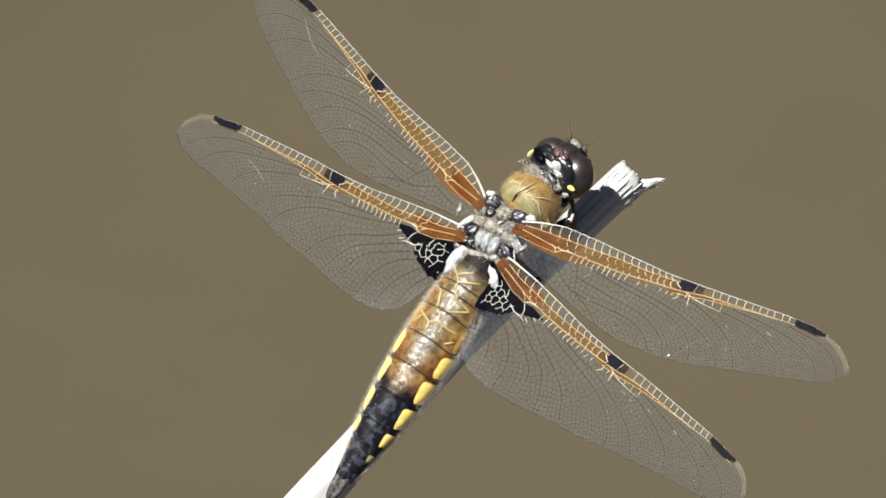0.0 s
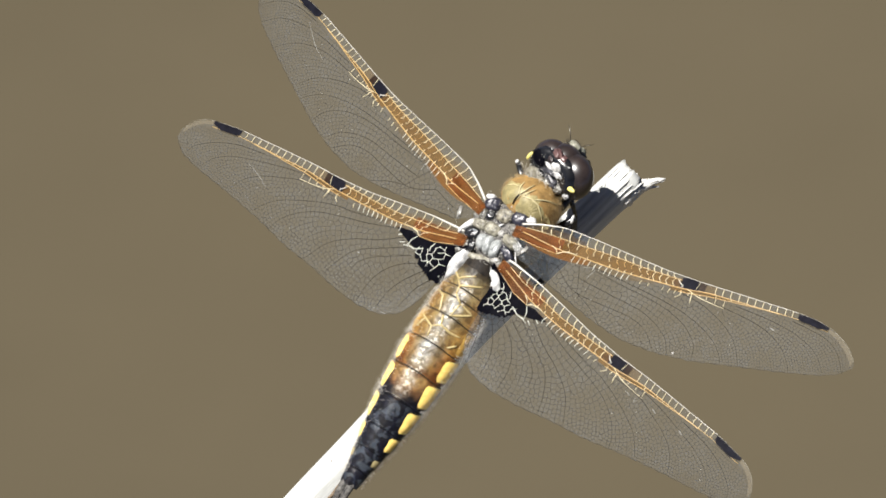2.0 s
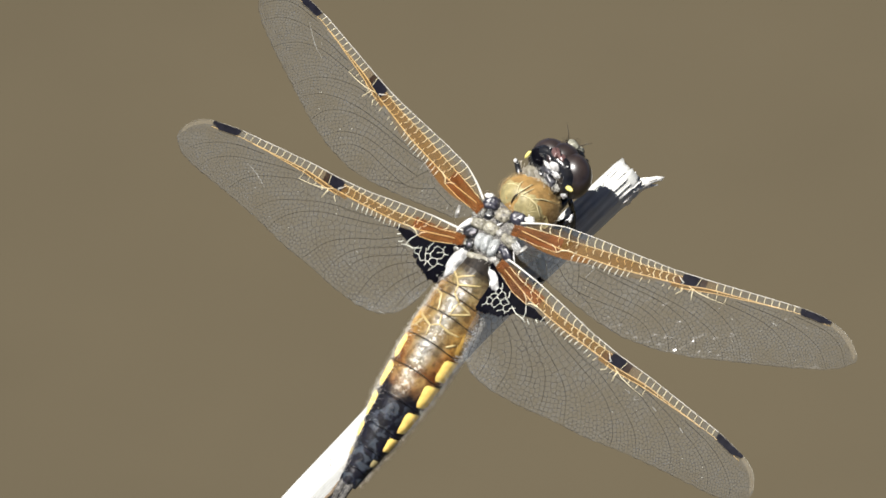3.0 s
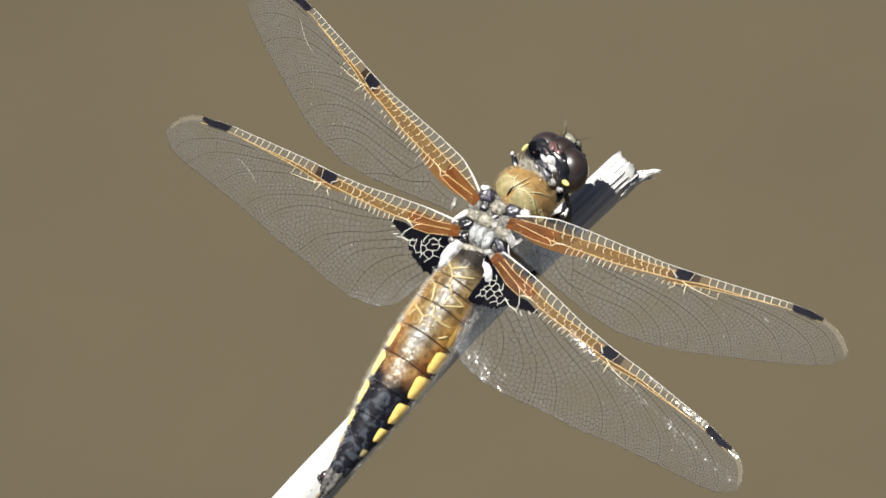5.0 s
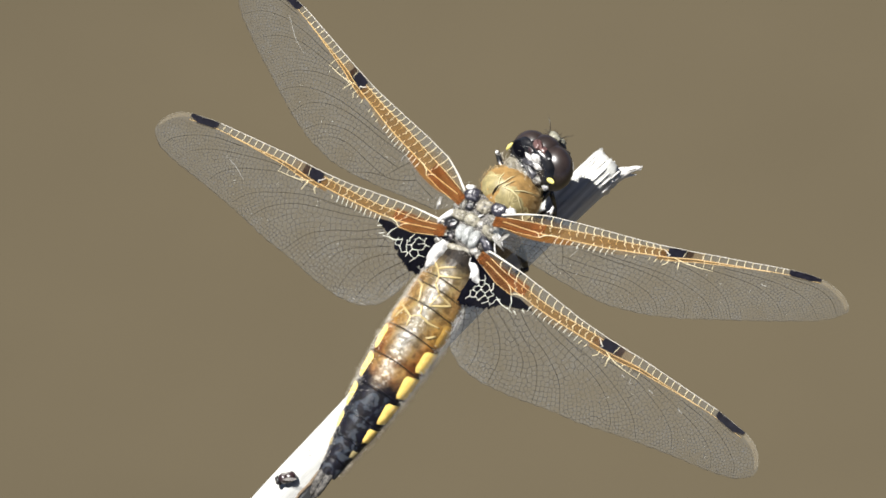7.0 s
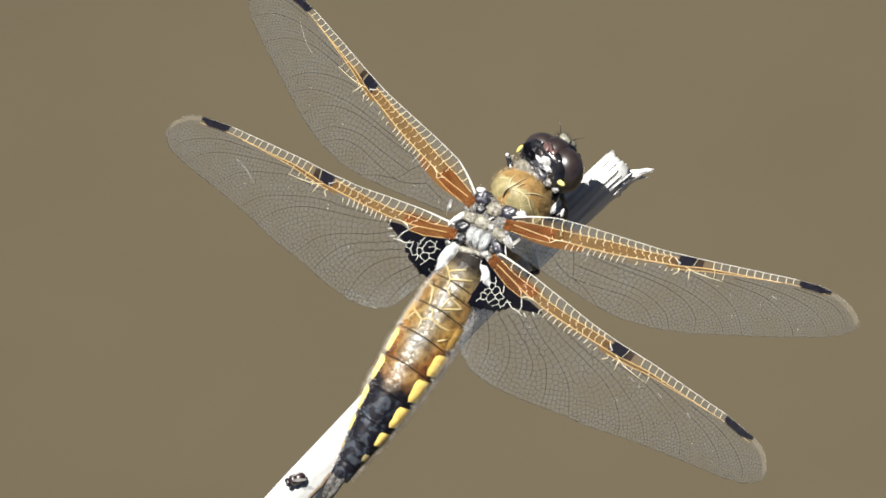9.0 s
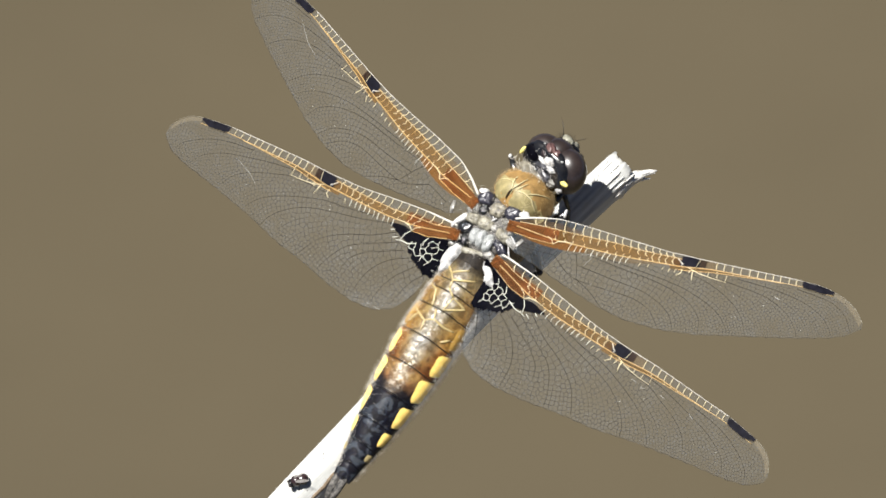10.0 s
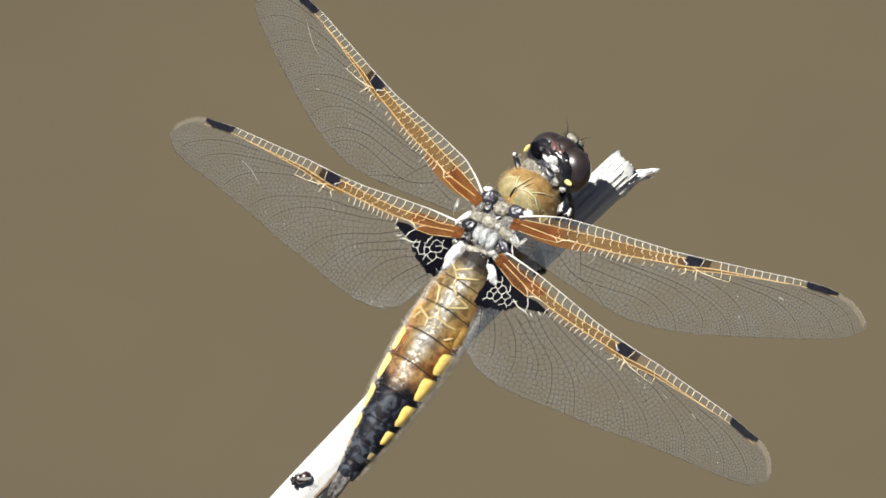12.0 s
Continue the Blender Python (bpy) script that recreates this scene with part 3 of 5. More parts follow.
    # tail claspers
    for y in (-0.33, 0.33):
        bm = bmesh.new()
        rod(bm, [(-25.4, y * 1.0, 0.40), (-26.6, y * 1.15, 0.5), (-27.7, y * 1.05, 0.4), (-28.6, y * 0.9, 0.2), (-29.1, y * 0.7, 0.05)], [0.4, 0.46, 0.42, 0.3, 0.06], 8, 0.5)
        part("clasper", bm, M_DULL, dragonfly, "black tail clasper", ABDOMEN)
    part("tail_plate", blob((-27.2, 0, 0.0), (1.6, 0.6, 0.45), None, 0.15, 8), M_DULL, dragonfly, "dark tail plate", ABDOMEN)
    roots = []
    for i in range(3200):
        s = rnd.uniform(0.3, 25.5)
        deg = rnd.choice((rnd.gauss(-18, 14), rnd.gauss(152, 14)))
        p = skin(s, deg, 0.0)
        roots.append((p, Vector((-0.5, p.y * 0.5, p.z * 0.3))))
    fuzz = []
    for i in range(2600):
        p = skin(rnd.uniform(0.3, 21.0) * rnd.uniform(0.4, 1.0), rnd.gauss(2, 12), 0.03)
        fuzz.append((p, Vector((-0.4, p.y * 0.6, 0.5))))
    tagged(part("flank_down", hairs(fuzz, 0.7, 0.0055, 9, 0.1, 0.7), M_HAIR, dragonfly, "fine pale down", ABDOMEN), kind="stuff")
    tagged(part("fringe", hairs(roots, 0.65, 0.009, 8, 0.1, 0.6), M_HAIR, dragonfly, "pale fringe of hairs", ABDOMEN), kind="stuff")


build_abdomen()


# -- thorax
def build_thorax():
    bm = blob((2.2, -0.5, -0.7), (5.4, 3.3, 3.5), pose(0, 0, 0, 0, 0, 4), 0.06, 1)
    part("thorax", bm, M_FLANK, dragonfly, "downy grey-brown thorax")
    front = (5.5, -0.15, 0.45)
    half = (2.75, 3.35, 3.25)
    bm = blob(front, half, None, 0.05, 4)
    collar = part("thorax_front", bm, M_OCHRE, dragonfly, "rounded ochre hairy front of the thorax")

    def panel(cx, cy, rx, ry, turn, mat, name, label, out=0.06):
        """A shallow plate that follows the top of the thorax."""
        bm = bmesh.new()
        rows = []
        for i in range(7):
            row = []
            for k in range(20):
                a = 2 * math.pi * k / 20
                f = i / 6
                w = 1 + 0.14 * math.sin(3 * a + cx) + 0.08 * math.sin(5 * a)
                u, v = rx * f * w * math.cos(a), ry * f * w * math.sin(a)
                x = cx + u * math.cos(turn) - v * math.sin(turn)
                y = cy + u * math.sin(turn) + v * math.cos(turn)
                q = max(0.02, 1 - ((x - front[0]) / half[0]) ** 2 - ((y - front[1]) / half[1]) ** 2)
                row.append(bm.verts.new((x, y, front[2] + half[2] * math.sqrt(q) * 1.02 + (out * (1 - f * f) - 0.06 * f ** 4))))
            rows.append(row)
        for a, b in zip(rows, rows[1:]):
            for k in range(20):
                bm.faces.new((a[k], b[k], b[(k + 1) % 20], a[(k + 1) % 20]))
        bmesh.ops.remove_doubles(bm, verts=bm.verts, dist=0.001)
        part(name, bm, mat, collar, label)

    panel(5.0, 1.4, 1.35, 1.8, 0.35, M_OLIVE, "buff_patch", "pale buff patch")
    panel(4.9, -1.8, 1.5, 1.7, -0.5, M_OLIVE, "buff_patch", "pale buff patch")
    def over(x, y, up=0.07):
        """A point on the top of the thorax front."""
        q = max(0.02, 1 - ((x - front[0]) / half[0]) ** 2 - ((y - front[1]) / half[1]) ** 2)
        return Vector((x, y, front[2] + half[2] * math.sqrt(q) * 1.02 + up))

    def line(path, r, mat, name, label):
        bm = bmesh.new()
        pts = []
        for (xa, ya), (xb, yb) in zip(path, path[1:]):
            pts += [over(xa + (xb - xa) * k / 6, ya + (yb - ya) * k / 6) for k in range(6)]
        pts.append(over(*path[-1]))
        rod(bm, pts, [1.25 * r * (0.4 + 0.6 * math.sin(math.pi * (k + 0.5) / len(pts))) for k in range(len(pts))], 6)
        part(name, bm, mat, collar, label)

    line([(4.2, 0.0), (4.9, 0.02), (5.4, -0.05)], 0.075, M_RING, "keel", "dark middle keel")
    line([(5.4, -0.05), (6.2, -0.3), (7.2, -0.4)], 0.05, M_STRAW, "seam", "pale straw seam")
    line([(5.5, 0.0), (6.1, 0.45), (6.8, 0.6)], 0.05, M_STRAW, "seam", "pale straw seam")
    line([(6.1, 0.45), (5.9, 1.3), (5.3, 2.3)], 0.045, M_STRAW, "seam", "pale straw seam")
    line([(5.5, -0.5), (5.85, -1.4), (5.8, -2.25), (5.0, -3.1)], 0.075, M_STRAW, "seam", "pale straw seam")
    line([(5.8, -1.5), (6.6, -2.2), (7.2, -2.9)], 0.055, M_STRAW, "seam", "pale straw seam")
    line([(5.6, -0.6), (6.3, -0.75), (6.9, -0.9)], 0.04, M_STRAW, "seam", "pale straw seam")
    for k in range(5):   # fine rays over the buff patches
        a = -2.1 + 0.35 * k
        line([(4.6 + 0.2 * math.cos(a), -1.7 + 0.3 * math.sin(a)), (4.75 + 1.0 * math.cos(a + 1.2), -1.8 + 1.1 * math.sin(a + 1.2))], 0.016, M_STRAW, "ray", "fine pale ray")
    rnd = random.Random(11)
    roots = []
    for i in range(2600):
        d = Vector((rnd.gauss(0.35, 0.7), rnd.gauss(0, 1), rnd.gauss(0, 0.8))).normalized()
        if d.z > 0.55:
            continue
        p = Vector(front) + Vector((d.x * half[0], d.y * half[1], d.z * half[2]))
        roots.append((p, d))
    tagged(part("fur", hairs(roots, 0.5, 0.006, 12, 0.15, 0.8), M_RUSTHAIR, dragonfly, "short rusty fur"), kind="stuff")
    roots = []
    for i in range(900):
        d = Vector((rnd.gauss(-0.2, 0.8), rnd.gauss(0, 1), rnd.gauss(-0.2, 0.7))).normalized()
        roots.append((Vector((2.2, -0.5, -0.7)) + Vector((d.x * 5.4, d.y * 3.3, d.z * 3.5)), d))
    tagged(part("down", hairs(roots, 0.6, 0.013, 14, 0.15, 0.7), M_HAIR, dragonfly, "pale down"), kind="stuff")
    # plates and knobs between the wing roots: place, half axes, turn, name, material, label
    bm = blob((0, 0, 0), (1, 1, 1))
    for v in bm.verts:   # a broad back with a flat top
        flat = max(abs(v.co.x), abs(v.co.y), abs(v.co.z)) ** 0.45
        v.co = Vector((1.0 + 3.3 * v.co.x / flat, -0.3 + 2.75 * v.co.y / flat, 1.95 + 0.95 * v.co.z / flat))
        v.co.z += 0.10 * noise.noise(v.co * 1.7) + 0.07 * noise.noise(v.co * 4.0)
    part("back", bm, M_DULL, dragonfly, "mottled dark back between the wings")
    lobes = [
        ((2.92, 1.94, 2.75), (0.90, 0.64), -59, 0.1, 0.26, "wing_lobe", M_NAVY, "glossy blue-black lobe"),
        ((1.89, 1.38, 2.65), (0.65, 0.52), 9, 0.1, 0.2, "wing_lobe", M_BLACK, "glossy black lobe"),
        ((3.44, -1.42, 2.75), (0.90, 0.68), 88, -0.15, 0.26, "wing_lobe", M_NAVY, "glossy blue-black lobe"),
        ((-0.73, 1.77, 2.65), (0.80, 0.66), -64, 0.1, 0.24, "wing_lobe", M_BLACK, "glossy black lobe"),
        ((-0.11, -2.81, 2.6), (1.0, 0.46), 71, -0.2, 0.24, "wing_lobe", M_NAVY, "blue-black lobe"),
        ((2.69, 0.04, 2.8), (0.86, 0.74), -61, 0.1, 0.22, "shield", M_GREYTAN, "grey shield"),
        ((-0.83, 0.24, 2.75), (0.84, 0.47), 22, 0.15, 0.42, "rib", M_GLASSY, "glassy white rib"),
        ((-0.70, -0.66, 2.78), (0.96, 0.48), 22, 0.1, 0.44, "rib", M_GLASSY, "glassy white rib"),
        ((-0.51, -1.55, 2.75), (0.94, 0.52), 20, 0.0, 0.42, "rib", M_GLASSY, "glassy white rib"),
    ]
    ridges = [
        ((-0.53, 2.69, 2.8), (1.05, 0.34), -17, 0.2, 0.25, "ridge", M_WHITE, "white downy ridge"),
        ((0.43, 1.63, 2.8), (0.92, 0.52), -75, 0.1, 0.26, "ridge", M_TAN, "tan downy ridge"),
        ((0.88, 0.02, 2.85), (0.88, 0.62), -84, -0.1, 0.26, "ridge", M_TAN, "tan downy ridge"),
        ((1.04, -2.36, 2.8), (0.95, 0.52), 87, -0.15, 0.28, "ridge", M_TAN, "tan downy ridge"),
        ((0.91, -3.78, 2.75), (1.15, 0.30), 75, 0.55, 0.2, "leaf_plate", M_PALE, "pale leaf-shaped plate"),
        ((-2.30, -0.66, 2.35), (1.3, 0.36), -68, 0.0, 0.25, "ridge", M_TAN, "buff ridge"),
        ((1.15, -1.06, 2.75), (0.52, 0.40), -71, 0.1, 0.2, "plate", M_PALE, "pale plate"),
        ((2.40, -1.73, 2.6), (0.78, 0.44), -81, 0.1, 0.24, "plate", M_MOTTLE, "mottled dark plate"),
        ((-1.77, 1.04, 2.5), (0.74, 0.44), 37, 0.1, 0.24, "plate", M_BLACK, "black plate"),
        ((-1.49, -2.12, 2.4), (0.63, 0.45), -86, 0.1, 0.24, "plate", M_PALE, "pale mottled plate"),
        ((-1.36, -3.33, 2.4), (0.58, 0.45), -56, 0.1, 0.24, "plate", M_PALE, "pale mottled plate"),
        ((-2.01, -3.48, 2.3), (0.58, 0.42), 84, 0.1, 0.24, "plate", M_MOTTLE, "mottled plate"),
        ((1.60, 2.32, 2.55), (0.88, 0.40), 40, 0.1, 0.2, "plate", M_MOTTLE, "mottled plate at the wing root"),
        ((-2.51, 2.10, 2.4), (0.90, 0.62), 42, 0.1, 0.24, "plate", M_MOTTLE, "mottled plate at the wing root"),
        ((3.35, 2.75, 2.85), (0.48, 0.28), -69, 0.3, 0.05, "rim", M_WHITE, "white rim"),
        ((4.05, -2.50, 2.75), (0.56, 0.28), -55, 0.3, 0.05, "rim", M_WHITE, "white rim"),
    ]
    for i, (at, r, turn, taper, dome, name, mat, label) in enumerate(lobes + ridges):
        part(name, scute((at[0], at[1], at[2] + 0.26), (r[0] * 1.1, r[1] * 1.14), turn, i * 3.1, taper, dome), mat, dragonfly, label)
    rnd = random.Random(31)
    # slivers of shell; the white ones are tiny glints put in as shapes
    for i in range(26):
        x = rnd.uniform(-2.2, 4.2)
        y = rnd.gauss(-0.4, 1.5)
        if abs(y + 0.3) > 2.9 or (-1.4 < x < 0.3 and -1.8 < y < 0.8):
            continue
        k = rnd.uniform(0.08, 0.17)
        mat = rnd.choice((M_NAVY, M_BLACK, M_BLACK, M_SLATE, M_PALE, M_WHITE))
        part("sliver", shard((x, y, 3.12 - 0.1 * (y + 0.3) ** 2 + rnd.uniform(-0.12, 0.08)), (k * rnd.uniform(1.6, 3.4), k * 0.8, k * 0.8), rnd.uniform(0, 180), i * 1.7), mat, dragonfly)
    roots = [((rnd.uniform(-2.4, 4.4), rnd.gauss(-0.2, 1.7), 2.9), (rnd.uniform(-1, 0.4), rnd.uniform(-1, 1), 0.7)) for i in range(320)]
    tagged(part("back_down", hairs(roots, 0.7, 0.008, 21, 0.2, 0.7), M_HAIR, dragonfly, "pale down between the wings"), kind="stuff")
    # white straps by the wing roots
    straps = [[(1.55, -3.05, 2.95), (1.4, -3.6, 3.0), (1.1, -4.2, 2.98), (0.7, -4.75, 2.85)],
              [(0.55, -3.6, 2.95), (0.1, -4.1, 3.05), (-0.3, -4.6, 3.0)],
              [(4.5, -2.2, 2.85), (4.1, -2.5, 2.95), (3.6, -2.6, 3.0)]]
    for pts in straps:
        bm = bmesh.new()
        rod(bm, pts, [0.05] + [0.10] * (len(pts) - 2) + [0.06], 8, 0.6)
        part("strap", bm, M_WHITE, dragonfly, "white strap at the wing root")


build_thorax()


# -- head
plain_part = part


def build_head():
    """The head, in its own space: x to the face, z to its crown."""
    def part(*given, **more):
        bmesh.ops.scale(given[1], vec=(1.07,) * 3, verts=given[1].verts)
        return plain_part(*given, **more)

    bm = blob((-0.65, 0, 0.0), (1.05, 3.05, 2.15), None, 0.07, 2)
    for v in bm.verts:   # the hollow back of the head
        if v.co.x < -0.4:
            d = (v.co.y / 2.4) ** 2 + ((v.co.z + 0.1) / 1.7) ** 2
            v.co.x += 0.55 * max(0, 1 - d) + 0.12 * noise.noise(v.co * 2.2)
    skull = part("head", bm, M_BLACK, dragonfly, "black hollow back of the head")
    for y in (1.75, -1.75):
        half = (1.6, 2.1, 2.15) if y > 0 else (1.7, 2.25, 2.3)
        bm = ball(bmesh.new(), (0.62, y * (0.8 if y > 0 else 0.88), 0.1 if y > 0 else 0.22), half, pose(0, 0, 0, -6 if y > 0 else 6, 0, 8 if y > 0 else -8), 28, 40)
        part("eye", bm, M_EYE, skull, "large glossy brown compound eye")
    part("eye_seam", blob((0.75, 0.15, 1.5), (1.4, 1.5, 1.1), None, 0.05, 12), M_EYE, skull, "brown seam where the eyes meet")
    part("occiput", blob((-0.45, 1.45, 0.75), (0.75, 1.2, 1.0), None, 0.15, 14), M_BLACK, skull, "glossy black ridge behind the eye")
    # a bulging black blob paints in the shade of the hollow
    part("nape_hollow", blob((-1.0, 1.65, 0.5), (0.5, 0.95, 0.8), pose(0, 0, 0, 10, 0, 12), 0.15, 4), M_INK, skull, "deep black hollow behind the eye")
    part("face", blob((2.1, 0, -0.6), (1.0, 1.35, 1.6), None, 0.08, 3), M_BUFF, skull, "pale buff face")
    part("brow", blob((2.2, 0.35, 1.75), (0.75, 1.0, 0.7), None, 0.4, 5), M_FRONS, skull, "pale brow")
    part("crown", blob((1.9, 0.45, 2.25), (0.5, 0.7, 0.4), None, 0.5, 6), M_FRONS, skull, "pale crown knob")
    part("brow_band", blob((2.0, 0, 1.75), (0.6, 1.15, 0.45), None, 0.2, 9), M_BLACK, skull, "black band")
    part("cheek", blob((2.4, -1.15, 1.0), (0.6, 0.5, 0.6), None, 0.2, 8), M_BLACK, skull, "black cheek")
    part("jaw", blob((1.5, 0, -1.9), (0.9, 1.2, 0.7), None, 0.1, 7), M_BLACK, skull, "black jaw")
    for y in (2.75, -2.75):
        part("cheek_spot", blob((-1.15, y * 1.05, 0.0), (0.28, 0.22, 0.52) if y > 0 else (0.24, 0.7, 0.26), pose(0, 0, 0, 14 if y > 0 else -14, 0, 20 if y > 0 else -20), 0.1, y), M_LEMON, skull, "lemon-yellow spot behind the eye")
    # plates on the back of the head, the white ones painted glints: place and half axes
    plates = [((-1.0, -0.3, 0.95), (0.45, 0.62, 0.5), M_WHITE), ((-1.1, 0.4, 0.55), (0.36, 0.44, 0.28), M_WHITE), ((-1.15, -0.95, 0.35), (0.36, 0.44, 0.3), M_WHITE),
              ((-1.0, 1.2, 0.7), (0.3, 0.6, 0.4), M_BLACK), ((-1.15, 0.2, 0.0), (0.35, 0.8, 0.36), M_SLATE), ((-1.2, -0.5, -0.6), (0.45, 0.8, 0.45), M_SLATE),
              ((-1.2, 0.9, -0.7), (0.4, 0.7, 0.4), M_BLACK), ((-0.75, 0.2, 1.95), (0.6, 0.55, 0.4), M_RUDDY), ((-0.7, -0.5, 1.75), (0.5, 0.5, 0.4), M_RUDDY), ((-1.15, 1.9, 0.5), (0.2, 0.4, 0.3), M_MAROON), ((-1.25, 0.55, 1.3), (0.2, 0.35, 0.25), M_MAROON), ((-1.1, -1.5, -0.9), (0.4, 0.5, 0.5), M_MOTTLE),
              ((-0.85, -1.5, 1.25), (0.25, 0.13, 0.5), M_WHITE), ((-0.9, -2.5, -1.1), (0.28, 0.24, 0.28), M_WHITE), ((-0.75, 0.95, 1.85), (0.2, 0.3, 0.1), M_WHITE)]
    for i, (at, r, mat) in enumerate(plates):
        part("nape_plate", shard(at, tuple(k * (1.12 if mat is M_WHITE else 1.0) for k in (r[0] * 0.8, r[1] * 1.15, r[2] * 1.1)), i * 9 % 30 - 15, i * 2.7), mat, skull, "shiny nape plate")
    for y in (0.3, -0.3):
        bm = rod(bmesh.new(), [(1.9, 0.6 + y * 2, 2.3), (2.1, 0.6 + y * 3.5, 2.9), (2.2, 0.6 + y * 6, 3.6)], [0.05, 0.03, 0.012], 5)
        part("feeler", bm, M_BLACK, skull, "short black feeler")
    rnd = random.Random(9)
    roots = []
    for i in range(160):
        d = Vector((rnd.gauss(0.4, 0.5), rnd.gauss(0, 0.9), rnd.gauss(0.6, 0.5))).normalized()
        roots.append((Vector((1.8, 0.4, 1.4)) + Vector((d.x * 0.7, d.y * 1.0, d.z * 0.9)), d))
    tagged(part("bristle", hairs(roots, 0.8, 0.014, 3, 0.0, 0.4), M_BLACK, skull, "dark bristles"), kind="stuff")
    roots = []
    for i in range(80):
        a = rnd.uniform(0, 2 * math.pi)
        k = rnd.uniform(0.2, 0.85)
        roots.append((Vector((-1.1, 2.6 * k * math.cos(a), 2.0 * k * math.sin(a) - 0.2)), Vector((-0.8, math.cos(a), math.sin(a)))))
    tagged(part("nape_down", hairs(roots, 0.75, 0.014, 4, 0.1, 0.5), M_HAIR, skull, "pale down"), kind="stuff")
    return skull


HEAD = build_head()
part("neck_cover", blob((7.9, 0.95, 1.35), (0.9, 1.3, 0.9), None, 0.3, 3), M_GREYTAN, dragonfly, "downy grey-tan neck cover")
fuzz = random.Random(77)
tagged(part("neck_down", hairs([((7.9 + fuzz.gauss(0, 0.5), 0.6 + fuzz.gauss(0, 1.1), 2.0 + fuzz.uniform(-0.4, 0.1)), (fuzz.uniform(-0.2, 1), fuzz.uniform(-0.6, 1), fuzz.uniform(0.1, 0.8))) for k in range(150)],
                               0.8, 0.022, 5, 0.1, 0.5), M_HAIR, dragonfly, "pale neck down"), kind="stuff")
NECK = part("neck", rod(bmesh.new(), [(6.5, -0.2, 0.6), (8.2, -0.2, 0.8), (9.6, -0.2, 0.9)], [1.3, 0.8, 0.7], 12), M_BLACK, dragonfly, "dark neck")


# -- legs
def build_leg(points, radii, label):
    """Thigh, shin and foot of one leg, jointed at the points."""
    bm = rod(bmesh.new(), [points[0], (Vector(points[0]) + Vector(points[1])) / 2, points[1]], [radii, radii * 1.25, radii * 0.8], 9)
    ball(bm, points[1], (radii * 0.9,) * 3, None, 8, 10)
    leg = part("leg", bm, M_BLACK, dragonfly, label)
    bm = rod(bmesh.new(), [points[1], points[2]], [radii * 0.75, radii * 0.5], 8)
    part("shin", bm, M_BLACK, leg, "bristly black shin")
    bm = rod(bmesh.new(), points[2:], [radii * 0.5, radii * 0.55, radii * 0.35][:len(points) - 2], 8)
    part("foot", bm, M_SLATE, leg, "hooked black foot")
    rnd = random.Random(int(points[1][1] * 100))
    a, b = Vector(points[1]), Vector(points[2])
    roots = [(a.lerp(b, rnd.random()), Vector((rnd.uniform(-1, 1), rnd.uniform(-1, 1), rnd.uniform(-1, 1)))) for i in range(40)]
    tagged(part("spines", hairs(roots, 0.7, 0.02, 6, 0.0, 0.2), M_BLACK, leg, "fine black spines"), kind="stuff")
    return leg


LEG_RAISED = build_leg([(6.2, 2.4, -1.6), (7.9, 4.75, -0.8), (7.2, 4.6, -2.6), (6.6, 3.6, -4.2)], 0.30, "black foreleg held folded beside the head")
# a white cap stands in for the glint on the black knee
part("knee_glint", blob((7.95, 4.8, -0.5), (0.22, 0.2, 0.14), None, 0.2, 3), M_WHITE, LEG_RAISED, "white cap standing in for the knee glint")
build_leg([(6.6, -2.0, -1.6), (8.7, -2.0, -1.7), (7.5, -2.6, -4.4), (6.3, -2.2, -7.4)], 0.42, "black foreleg gripping the reed")
knee = build_leg([(4.8, -2.6, -2.6), (7.05, -4.35, -1.0), (5.0, -3.0, -7.2), (4.2, -2.4, -7.4)], 0.38, "black middle leg gripping the reed")
# white cap again in place of the knee's glint
part("knee_glint", blob((7.0, -4.35, -0.8), (0.5, 0.2, 0.24), pose(0, 0, 0, 0, 0, 25), 0.2, 5), M_WHITE, knee, "white cap standing in for the knee glint")
build_leg([(4.6, 1.6, -3.0), (5.6, 2.4, -5.6), (3.2, 0.1, -7.15), (2.5, -0.1, -7.05)], 0.42, "black middle leg gripping the reed")
build_leg([(2.4, -2.2, -3.4), (0.6, -4.4, -4.8), (-2.0, -2.3, -7.1), (-2.8, -1.8, -6.95)], 0.45, "black hind leg gripping the reed")
build_leg([(2.4, 1.2, -3.4), (0.4, 2.2, -5.4), (-2.4, 0.2, -6.75), (-3.2, 0.0, -6.7)], 0.45, "black hind leg gripping the reed")

